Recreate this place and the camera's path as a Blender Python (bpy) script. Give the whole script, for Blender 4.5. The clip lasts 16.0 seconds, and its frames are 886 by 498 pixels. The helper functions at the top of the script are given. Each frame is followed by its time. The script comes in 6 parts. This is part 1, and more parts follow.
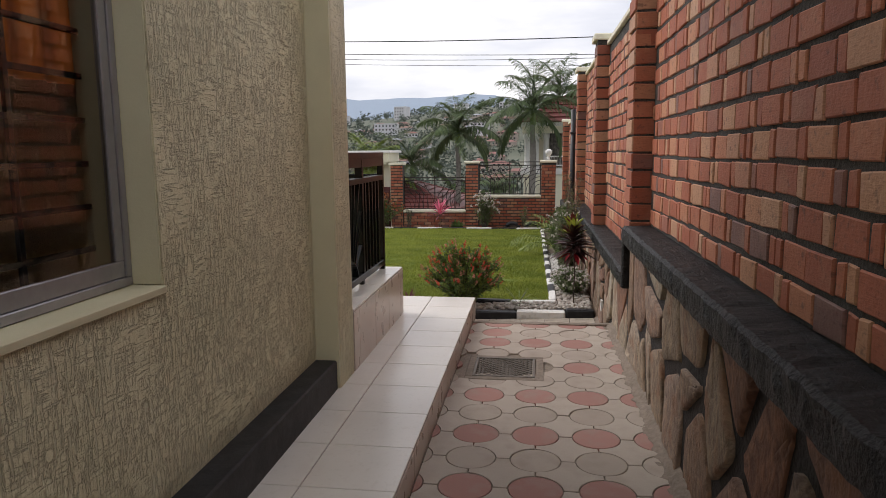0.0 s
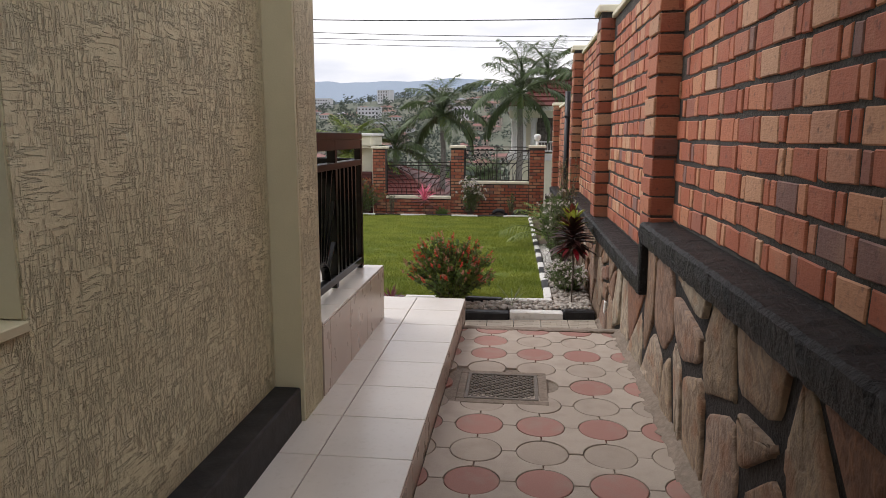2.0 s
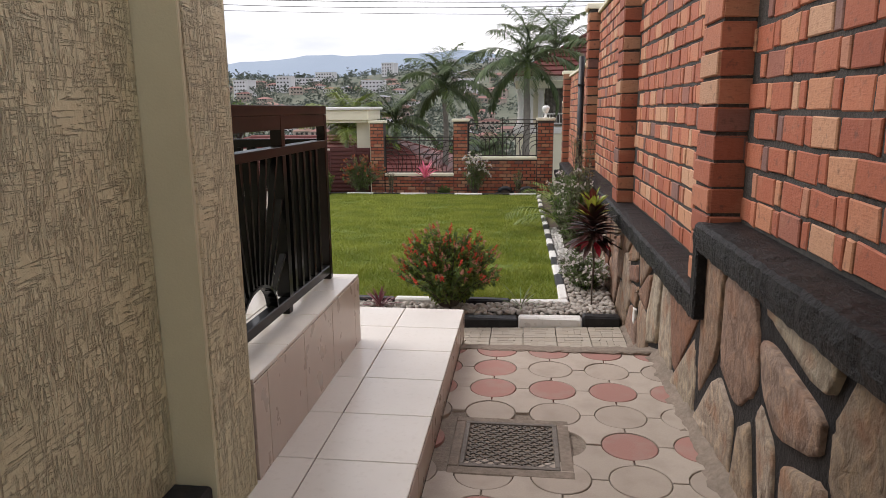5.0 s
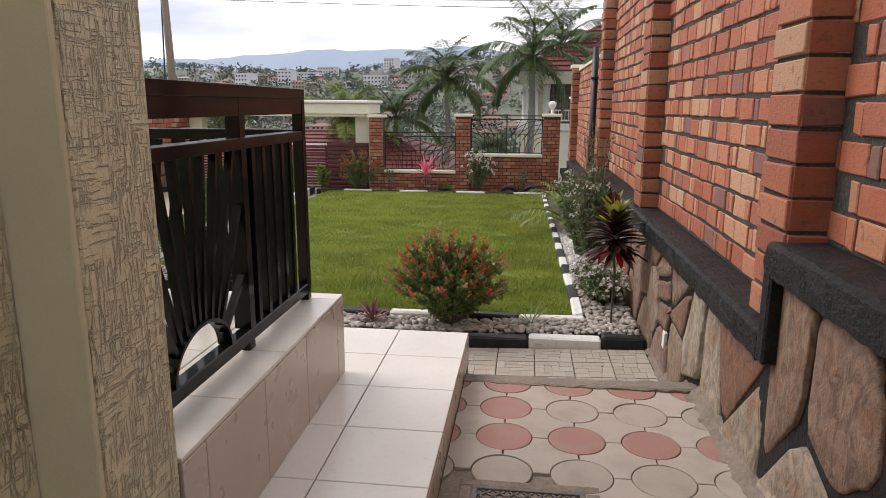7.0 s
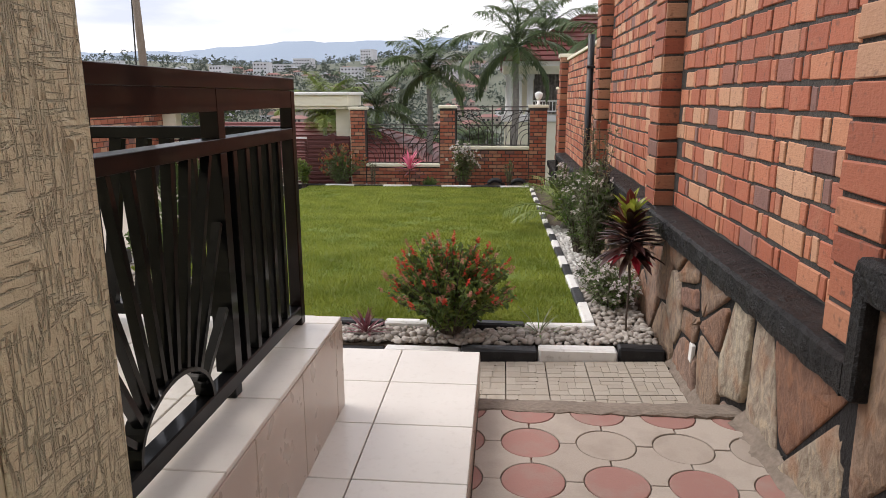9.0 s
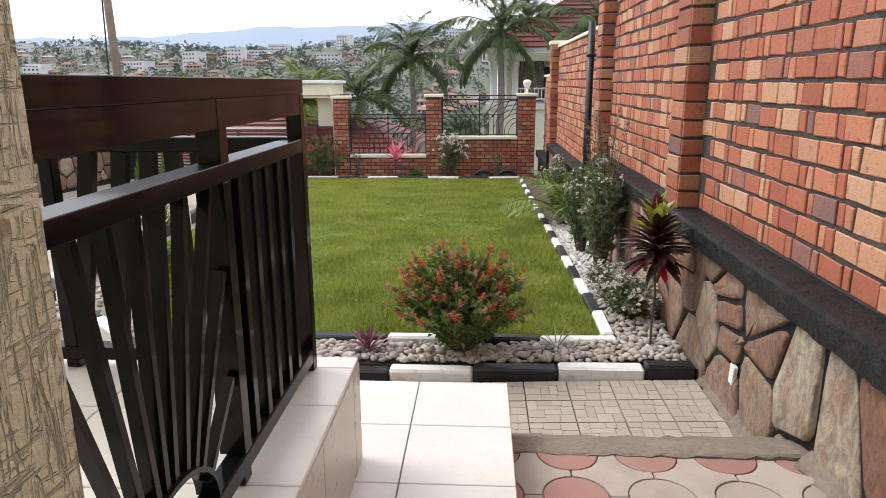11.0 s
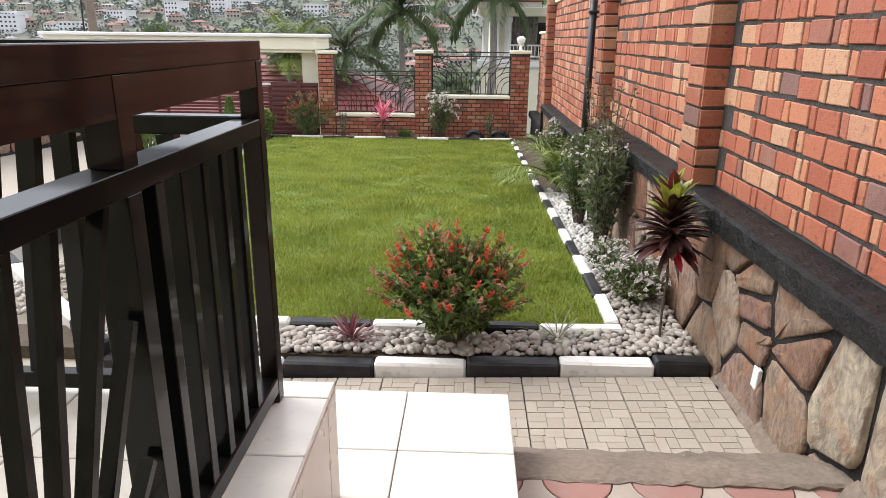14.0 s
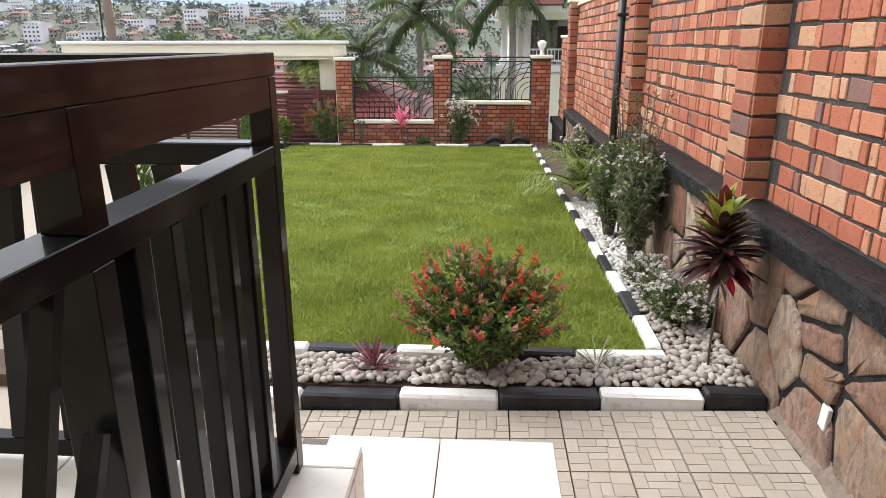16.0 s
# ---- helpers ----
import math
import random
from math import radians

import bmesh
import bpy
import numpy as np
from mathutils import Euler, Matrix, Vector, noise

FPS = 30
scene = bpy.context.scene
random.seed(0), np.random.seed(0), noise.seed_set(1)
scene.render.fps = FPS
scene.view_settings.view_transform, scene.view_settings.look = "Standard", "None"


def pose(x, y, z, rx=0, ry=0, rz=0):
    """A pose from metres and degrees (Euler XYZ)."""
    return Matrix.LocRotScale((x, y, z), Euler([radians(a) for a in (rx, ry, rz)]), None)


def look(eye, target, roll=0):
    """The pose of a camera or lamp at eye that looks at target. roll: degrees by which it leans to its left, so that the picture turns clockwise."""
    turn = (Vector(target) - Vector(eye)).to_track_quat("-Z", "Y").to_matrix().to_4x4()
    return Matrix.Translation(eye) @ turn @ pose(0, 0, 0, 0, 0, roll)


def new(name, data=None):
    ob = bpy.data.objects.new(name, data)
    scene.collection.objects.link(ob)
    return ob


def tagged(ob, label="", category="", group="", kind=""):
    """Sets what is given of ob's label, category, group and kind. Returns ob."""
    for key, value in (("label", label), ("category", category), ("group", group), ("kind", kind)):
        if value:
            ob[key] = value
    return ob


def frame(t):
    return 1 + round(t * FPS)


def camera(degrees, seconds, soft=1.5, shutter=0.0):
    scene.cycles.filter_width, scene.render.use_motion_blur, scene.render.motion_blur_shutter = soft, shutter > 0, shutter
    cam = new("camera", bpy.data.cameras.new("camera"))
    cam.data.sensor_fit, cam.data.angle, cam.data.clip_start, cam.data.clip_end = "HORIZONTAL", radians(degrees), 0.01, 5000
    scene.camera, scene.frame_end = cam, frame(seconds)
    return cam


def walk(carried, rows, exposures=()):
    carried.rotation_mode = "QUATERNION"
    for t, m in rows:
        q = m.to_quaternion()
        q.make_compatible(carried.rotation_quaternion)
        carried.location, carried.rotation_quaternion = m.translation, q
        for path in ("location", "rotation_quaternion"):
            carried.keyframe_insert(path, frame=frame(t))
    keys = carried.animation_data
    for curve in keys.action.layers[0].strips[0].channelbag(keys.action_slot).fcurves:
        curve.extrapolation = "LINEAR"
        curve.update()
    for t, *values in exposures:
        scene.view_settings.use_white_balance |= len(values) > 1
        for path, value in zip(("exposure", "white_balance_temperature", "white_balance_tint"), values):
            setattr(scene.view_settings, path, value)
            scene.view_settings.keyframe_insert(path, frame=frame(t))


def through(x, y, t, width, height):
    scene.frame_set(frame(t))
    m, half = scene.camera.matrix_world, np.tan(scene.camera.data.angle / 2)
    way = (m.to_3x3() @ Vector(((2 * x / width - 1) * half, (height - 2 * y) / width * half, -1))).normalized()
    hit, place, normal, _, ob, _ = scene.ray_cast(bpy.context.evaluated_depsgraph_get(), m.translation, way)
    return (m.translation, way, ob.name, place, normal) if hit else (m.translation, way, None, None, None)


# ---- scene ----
cam = camera(67.0, 16.0, 0.8)
PATH = [
    (0, (-0.026, 0.086, 1.745), (-0.296, 2.047, 1.457), -0.5),
    (0.5, (-0.087, 0.264, 1.74), (-0.282, 2.238, 1.479), -0.5),
    (1, (-0.154, 0.398, 1.742), (-0.329, 2.366, 1.435), -0.9),
    (1.5, (-0.176, 0.54, 1.737), (-0.368, 2.501, 1.399), -0.7),
    (2, (-0.152, 0.784, 1.726), (-0.37, 2.744, 1.393), 0.2),
    (2.5, (-0.142, 0.977, 1.711), (-0.363, 2.927, 1.323), 0.4),
    (3, (-0.181, 1.163, 1.728), (-0.326, 3.124, 1.36), -0.5),
    (3.5, (-0.217, 1.342, 1.724), (-0.364, 3.295, 1.321), -0.6),
    (4, (-0.192, 1.584, 1.723), (-0.399, 3.537, 1.345), -0.9),
    (4.5, (-0.174, 1.765, 1.718), (-0.412, 3.713, 1.336), -0.3),
    (4.7, (-0.174, 1.794, 1.724), (-0.412, 3.739, 1.323), -0.4),
    (6.8, (-0.283, 2.43, 1.682), (-0.502, 4.372, 1.257), -0.3),
    (7, (-0.27, 2.497, 1.679), (-0.505, 4.438, 1.259), 0.3),
    (7.5, (-0.281, 2.599, 1.681), (-0.531, 4.533, 1.235), 0.5),
    (8, (-0.352, 2.735, 1.68), (-0.522, 4.683, 1.26), -0.2),
    (8.5, (-0.429, 2.83, 1.681), (-0.584, 4.778, 1.253), -0.1),
    (9, (-0.461, 2.915, 1.678), (-0.635, 4.857, 1.234), -0.1),
    (9.2, (-0.472, 2.975, 1.677), (-0.651, 4.924, 1.266), -0.0),
    (11.3, (-0.709, 3.361, 1.745), (-0.816, 5.291, 1.231), -0.3),
    (11.5, (-0.714, 3.391, 1.752), (-0.836, 5.314, 1.217), -0.5),
    (12, (-0.695, 3.5, 1.755), (-0.838, 5.415, 1.198), -1.3),
    (12.5, (-0.675, 3.592, 1.756), (-0.834, 5.493, 1.155), -0.7),
    (13, (-0.665, 3.623, 1.753), (-0.847, 5.521, 1.149), -0.4),
    (13.5, (-0.682, 3.662, 1.751), (-0.832, 5.561, 1.14), 0.1),
    (14, (-0.735, 3.763, 1.756), (-0.807, 5.668, 1.152), 0.6),
    (14.5, (-0.786, 3.862, 1.755), (-0.82, 5.758, 1.12), 0.3),
    (15, (-0.82, 3.911, 1.75), (-0.84, 5.801, 1.096), -0.2),
    (15.5, (-0.83, 3.965, 1.751), (-0.889, 5.858, 1.11), -0.3),
    (16, (-0.814, 4.047, 1.763), (-0.937, 5.954, 1.171), -0.1),
]
EXPOSE = [(0.0, 0.25, 6600, 14), (4.5, 0.46, 6650, 15), (9.0, 0.56, 6600, 15), (12.0, 1.0, 6400, 12), (16.0, 1.12, 6400, 12)]
walk(cam, [(t, look(eye, target, roll)) for t, eye, target, roll in PATH], EXPOSE)

# ---- light: a bright overcast sky ----
world = bpy.data.worlds.new("sky")
scene.world = world
world.use_nodes = True
wn, wl = world.node_tree.nodes, world.node_tree.links
wn.clear()
w_out, w_bg = wn.new("ShaderNodeOutputWorld"), wn.new("ShaderNodeBackground")
w_sky, w_mix = wn.new("ShaderNodeTexSky"), wn.new("ShaderNodeMix")
w_sky.sky_type, w_sky.sun_disc = "NISHITA", False
w_sky.sun_elevation, w_sky.sun_rotation = radians(45), radians(285)
w_co, w_map, w_noise, w_ramp = (wn.new("ShaderNodeTexCoord"), wn.new("ShaderNodeMapping"), wn.new("ShaderNodeTexNoise"), wn.new("ShaderNodeValToRGB"))
w_map.inputs["Scale"].default_value = (2.2, 2.2, 9.0)
w_noise.inputs["Scale"].default_value, w_noise.inputs["Detail"].default_value = 1.6, 6.0
w_ramp.color_ramp.elements[0].position, w_ramp.color_ramp.elements[0].color = 0.30, (7.0, 7.6, 8.8, 1)
w_ramp.color_ramp.elements[1].position, w_ramp.color_ramp.elements[1].color = 0.62, (12.5, 12.6, 12.8, 1)
w_mix.data_type, w_mix.inputs[0].default_value = "RGBA", 0.9
wl.new(w_co.outputs["Generated"], w_map.inputs["Vector"])
wl.new(w_map.outputs["Vector"], w_noise.inputs["Vector"])
wl.new(w_noise.outputs["Fac"], w_ramp.inputs["Fac"])
wl.new(w_sky.outputs["Color"], w_mix.inputs[6])
wl.new(w_ramp.outputs["Color"], w_mix.inputs[7])
wl.new(w_mix.outputs[2], w_bg.inputs["Color"])
w_bg.inputs["Strength"].default_value = 0.08
wl.new(w_bg.outputs["Background"], w_out.inputs["Surface"])

sun_data = bpy.data.lights.new("sun", "SUN")
sun_data.energy, sun_data.angle, sun_data.color = 1.5, radians(35), (1.0, 0.96, 0.90)
sun = new("sun", sun_data)
sun.rotation_euler = (radians(-12), radians(-40), 0)


# ---- materials ----
class Nodes:
    """A short way to wire a procedural material."""

    def __init__(self, name):
        self.mat = bpy.data.materials.new(name)
        self.mat.use_nodes = True
        self.t = self.mat.node_tree
        self.bsdf = self.t.nodes["Principled BSDF"]
        self.co = self.n("ShaderNodeTexCoord").outputs["Object"]

    def n(self, kind):
        return self.t.nodes.new(kind)

    def link(self, a, b):
        self.t.links.new(a, b)

    def mapped(self, scale, src=None):
        m = self.n("ShaderNodeMapping")
        m.inputs["Scale"].default_value = scale
        self.link(src or self.co, m.inputs["Vector"])
        return m.outputs["Vector"]

    def noise(self, scale, detail=4.0, stretch=None, rough=0.6, distort=0.0):
        t = self.n("ShaderNodeTexNoise")
        t.inputs["Scale"].default_value, t.inputs["Detail"].default_value = scale, detail
        t.inputs["Roughness"].default_value, t.inputs["Distortion"].default_value = rough, distort
        self.link(self.mapped(stretch) if stretch else self.co, t.inputs["Vector"])
        return t.outputs["Fac"]

    def world_noise(self, scale, detail=4.0):
        t = self.n("ShaderNodeTexNoise")
        t.inputs["Scale"].default_value, t.inputs["Detail"].default_value = scale, detail
        self.link(self.n("ShaderNodeNewGeometry").outputs["Position"], t.inputs["Vector"])
        return t.outputs["Fac"]

    def ramp(self, fac, stops):
        r = self.n("ShaderNodeValToRGB")
        el = r.color_ramp.elements
        while len(el) < len(stops):
            el.new(0.5)
        for e, (p, c) in zip(el, stops):
            e.position, e.color = p, (*c, 1) if len(c) == 3 else c
        self.link(fac, r.inputs["Fac"])
        return r.outputs["Color"]

    def math(self, op, a, b=0.0):
        m = self.n("ShaderNodeMath")
        m.operation = op
        for i, v in enumerate((a, b)):
            if isinstance(v, (int, float)):
                m.inputs[i].default_value = v
            else:
                self.link(v, m.inputs[i])
        return m.outputs[0]

    def mix(self, fac, a, b, blend="MIX"):
        m = self.n("ShaderNodeMix")
        m.data_type, m.blend_type = "RGBA", blend
        for i, v in ((0, fac), (6, a), (7, b)):
            if isinstance(v, (int, float)):
                m.inputs[i].default_value = v
            elif isinstance(v, tuple):
                m.inputs[i].default_value = (*v, 1)
            else:
                self.link(v, m.inputs[i])
        return m.outputs[2]

    def chance(self):
        """A number of its own for each piece, whether an object or an island of a joined mesh."""
        a, b = self.n("ShaderNodeObjectInfo").outputs["Random"], self.n("ShaderNodeNewGeometry").outputs["Random Per Island"]
        return self.math("FRACT", self.math("ADD", a, b))

    def finish(self, color, rough=0.7, bump=None, strength=0.3, dist=0.01, metal=0.0, spec=None):
        if isinstance(color, tuple):
            self.bsdf.inputs["Base Color"].default_value = (*color, 1)
        else:
            self.link(color, self.bsdf.inputs["Base Color"])
        if isinstance(rough, (int, float)):
            self.bsdf.inputs["Roughness"].default_value = rough
        else:
            self.link(rough, self.bsdf.inputs["Roughness"])
        self.bsdf.inputs["Metallic"].default_value = metal
        if spec is not None:
            self.bsdf.inputs["Specular IOR Level"].default_value = spec
        if bump is not None:
            b = self.n("ShaderNodeBump")
            b.inputs["Strength"].default_value, b.inputs["Distance"].default_value = strength, dist
            self.link(bump, b.inputs["Height"])
            self.link(b.outputs["Normal"], self.bsdf.inputs["Normal"])
        return self.mat


def speckled(name, stops, scale, rough=0.8, strength=0.4, dist=0.004, detail=6.0, metal=0.0):
    k = Nodes(name)
    f = k.noise(scale, detail)
    g = k.noise(scale * 0.12, 3.0)
    mixed = k.math("ADD", k.math("MULTIPLY", f, 0.6), k.math("MULTIPLY", g, 0.4))
    return k.finish(k.ramp(mixed, stops), rough, f, strength, dist, metal)


def make_plaster():
    """Cream render raked in short upright and level strokes."""
    k = Nodes("raked_plaster")
    up = k.noise(1.0, 4.0, (88, 88, 11), 0.6, 0.9)
    level = k.noise(1.0, 4.0, (12, 12, 110), 0.6, 0.9)
    where = k.noise(6.0, 3.0)
    a = k.ramp(up, [(0.50, (0, 0, 0)), (0.585, (1, 1, 1))])
    b = k.ramp(level, [(0.56, (0, 0, 0)), (0.64, (1, 1, 1))])
    pick = k.ramp(where, [(0.50, (0, 0, 0)), (0.62, (1, 1, 1))])
    both = k.mix(0.6, k.mix(pick, a, b), b, "LIGHTEN")
    h = k.math("SUBTRACT", 1.0, both)
    tone = k.ramp(k.noise(1.3, 4.0), [(0.35, (0.71, 0.66, 0.43)), (0.65, (0.80, 0.745, 0.505))])
    # shade of the raked grooves is tinted into the plaster colour
    col = k.mix(k.math("MULTIPLY", both, 0.17), tone, (0.20, 0.185, 0.12))
    grain = k.noise(260, 2.0)
    hh = k.math("ADD", h, k.math("ADD", k.math("MULTIPLY", grain, 0.12), k.math("MULTIPLY", k.noise(34, 4.0), 0.5)))
    return k.finish(col, 0.58, hh, 1.0, 0.014, spec=0.4)


def make_smooth_plaster(name, c0, c1):
    k = Nodes(name)
    f = k.noise(3.0, 5.0)
    return k.finish(k.ramp(f, [(0.3, c0), (0.7, c1)]), 0.65, k.noise(120, 3.0), 0.25, 0.003)


def make_brick(name="fired_brick", dark=1.0):
    k = Nodes(name)
    r = k.chance()
    tones = [(0.0, (0.36, 0.105, 0.06)), (0.2, (0.48, 0.155, 0.085)), (0.4, (0.42, 0.13, 0.07)), (0.58, (0.56, 0.21, 0.115)), (0.74, (0.60, 0.31, 0.175)), (0.86, (0.62, 0.38, 0.24)), (0.93, (0.44, 0.15, 0.09)), (0.97, (0.22, 0.13, 0.115))]
    base = k.ramp(r, [(p, tuple(v * dark for v in c)) for p, c in tones])
    fine = k.world_noise(55, 6.0)
    cloud = k.world_noise(7, 3.0)
    col = k.mix(k.math("MULTIPLY", fine, 0.6), base, k.mix(0.55, base, (0.24, 0.07, 0.04)))
    col = k.mix(k.ramp(cloud, [(0.54, (0, 0, 0)), (0.75, (0.28, 0.28, 0.28))]), col, (0.52, 0.31, 0.20))
    # wire-cut drag marks, soot blots and small chips
    drag = k.n("ShaderNodeTexNoise")
    drag.inputs["Scale"].default_value, drag.inputs["Detail"].default_value = 1.0, 5.0
    k.link(k.mapped((30, 30, 170), k.n("ShaderNodeNewGeometry").outputs["Position"]), drag.inputs["Vector"])
    col = k.mix(k.ramp(drag.outputs["Fac"], [(0.56, (0, 0, 0)), (0.72, (0.45, 0.45, 0.45))]), col, (0.20, 0.065, 0.04))
    blot = k.world_noise(26, 5.0)
    col = k.mix(k.ramp(blot, [(0.60, (0, 0, 0)), (0.70, (0.6, 0.6, 0.6))]), col, (0.11, 0.06, 0.045))
    h = k.math("ADD", fine, k.math("MULTIPLY", drag.outputs["Fac"], 0.7))
    return k.finish(col, 0.68, h, 0.6, 0.004)


def make_stone():
    k = Nodes("split_stone")
    r = k.chance()
    base = k.ramp(r, [(0.0, (0.13, 0.09, 0.063)), (0.18, (0.20, 0.14, 0.10)), (0.36, (0.185, 0.092, 0.06)), (0.55, (0.25, 0.195, 0.14)), (0.72, (0.20, 0.115, 0.088)), (0.86, (0.34, 0.30, 0.235)), (1.0, (0.18, 0.125, 0.08))])
    g = k.n("ShaderNodeTexNoise")
    g.inputs["Scale"].default_value, g.inputs["Detail"].default_value, g.inputs["Distortion"].default_value = 1.0, 8.0, 1.2
    k.link(k.mapped((20, 20, 13), k.n("ShaderNodeNewGeometry").outputs["Position"]), g.inputs["Vector"])
    fine = k.world_noise(90, 6.0)
    streak = k.ramp(g.outputs["Fac"], [(0.35, (0.12, 0.06, 0.03)), (0.5, (0.5, 0.5, 0.5)), (0.68, (0.95, 0.86, 0.72))])
    col = k.mix(0.45, base, streak, "OVERLAY")
    rust = k.ramp(k.world_noise(6, 3.0), [(0.52, (0, 0, 0)), (0.66, (0.55, 0.55, 0.55))])
    col = k.mix(rust, col, (0.24, 0.105, 0.05))
    h = k.math("ADD", g.outputs["Fac"], k.math("MULTIPLY", fine, 0.4))
    return k.finish(col, 0.75, h, 0.8, 0.012)


def make_tile(name, c0, c1, rough):
    k = Nodes(name)
    f = k.world_noise(2.3, 5.0)
    col = k.ramp(f, [(0.3, c0), (0.7, c1)])
    dust = k.ramp(k.world_noise(40, 5.0), [(0.55, (0, 0, 0)), (0.8, (0.25, 0.25, 0.25))])
    col = k.mix(dust, col, (0.45, 0.40, 0.33))
    return k.finish(col, k.math("ADD", rough, k.math("MULTIPLY", k.world_noise(9, 3.0), 0.14)), k.world_noise(1.2, 1.0), 0.03, 0.01)


def make_paver(name, c0, c1, stain):
    k = Nodes(name)
    tone = k.ramp(k.chance(), [(0.0, c0), (1.0, c1)])
    fine = k.world_noise(140, 5.0)
    blot = k.ramp(k.world_noise(9, 5.0), [(0.48, (0, 0, 0)), (0.72, (0.6, 0.6, 0.6))])
    col = k.mix(blot, tone, stain)
    col = k.mix(k.math("MULTIPLY", fine, 0.35), col, (0.22, 0.19, 0.16))
    return k.finish(col, 0.85, fine, 0.35, 0.003)


def make_black_paint(name, rough, strength, dist, scale=70, base=0.018):
    k = Nodes(name)
    f = k.noise(scale, 6.0)
    v = k.noise(scale * 0.2, 4.0)
    worn = k.ramp(v, [(0.42, (base, base, base * 1.12)), (0.72, (base * 2.6, base * 2.6, base * 2.7))])
    col = k.mix(k.ramp(f, [(0.62, (0, 0, 0)), (0.78, (0.4, 0.4, 0.4))]), worn, (0.09, 0.085, 0.08))
    return k.finish(col, rough, k.math("ADD", f, v), strength, dist, spec=0.3)


def make_leaf(name, c0, c1, c2, rough=0.5, through=0.25, patch=0.25):
    k = Nodes(name)
    col = k.ramp(k.chance(), [(0.0, c0), (0.5, c1), (1.0, c2)])
    col = k.mix(0.35, col, k.ramp(k.world_noise(30, 3.0), [(0.3, c0), (0.7, c2)]))
    col = k.mix(patch, col, k.ramp(k.world_noise(1.7, 4.0), [(0.36, c0), (0.64, c2)]))
    k.bsdf.inputs["Transmission Weight"].default_value = 0.0
    k.bsdf.inputs["Subsurface Weight"].default_value = 0.0
    tr = k.n("ShaderNodeBsdfTranslucent")
    k.link(col, tr.inputs["Color"])
    ms = k.n("ShaderNodeMixShader")
    ms.inputs[0].default_value = through
    mat = k.finish(col, rough)
    out = [n for n in k.t.nodes if n.bl_idname == "ShaderNodeOutputMaterial"][0]
    k.link(k.bsdf.outputs[0], ms.inputs[1])
    k.link(tr.outputs[0], ms.inputs[2])
    k.link(ms.outputs[0], out.inputs["Surface"])
    return mat


def make_glass():
    k = Nodes("window_glass")
    k.bsdf.inputs["IOR"].default_value = 1.45
    k.bsdf.inputs["Transmission Weight"].default_value = 1.0
    return k.finish((0.75, 0.72, 0.68), 0.0)


def make_paint(name, c, rough=0.5, metal=0.0):
    k = Nodes(name)
    f = k.noise(18, 5.0)
    lo = tuple(v * 0.85 for v in c)
    return k.finish(k.ramp(f, [(0.3, lo), (0.7, c)]), k.math("ADD", rough - 0.06, k.math("MULTIPLY", f, 0.12)), k.noise(90, 2.0), 0.08, 0.002, metal)


def make_gloss(name, c):
    """Gloss enamel: a near-black ground under a clear coat, slightly uneven and dusty."""
    k = Nodes(name)
    k.bsdf.inputs["Coat Weight"].default_value = 0.35
    k.bsdf.inputs["Coat Roughness"].default_value = 0.07
    f = k.world_noise(14, 4.0)
    dust = k.ramp(k.world_noise(120, 5.0), [(0.64, (0, 0, 0)), (0.80, (0.12, 0.12, 0.12))])
    col = k.mix(dust, k.ramp(f, [(0.3, c), (0.75, tuple(v * 1.8 for v in c))]), (0.10, 0.09, 0.08))
    return k.finish(col, 0.34, k.world_noise(22, 3.0), 0.06, 0.004, spec=0.06)


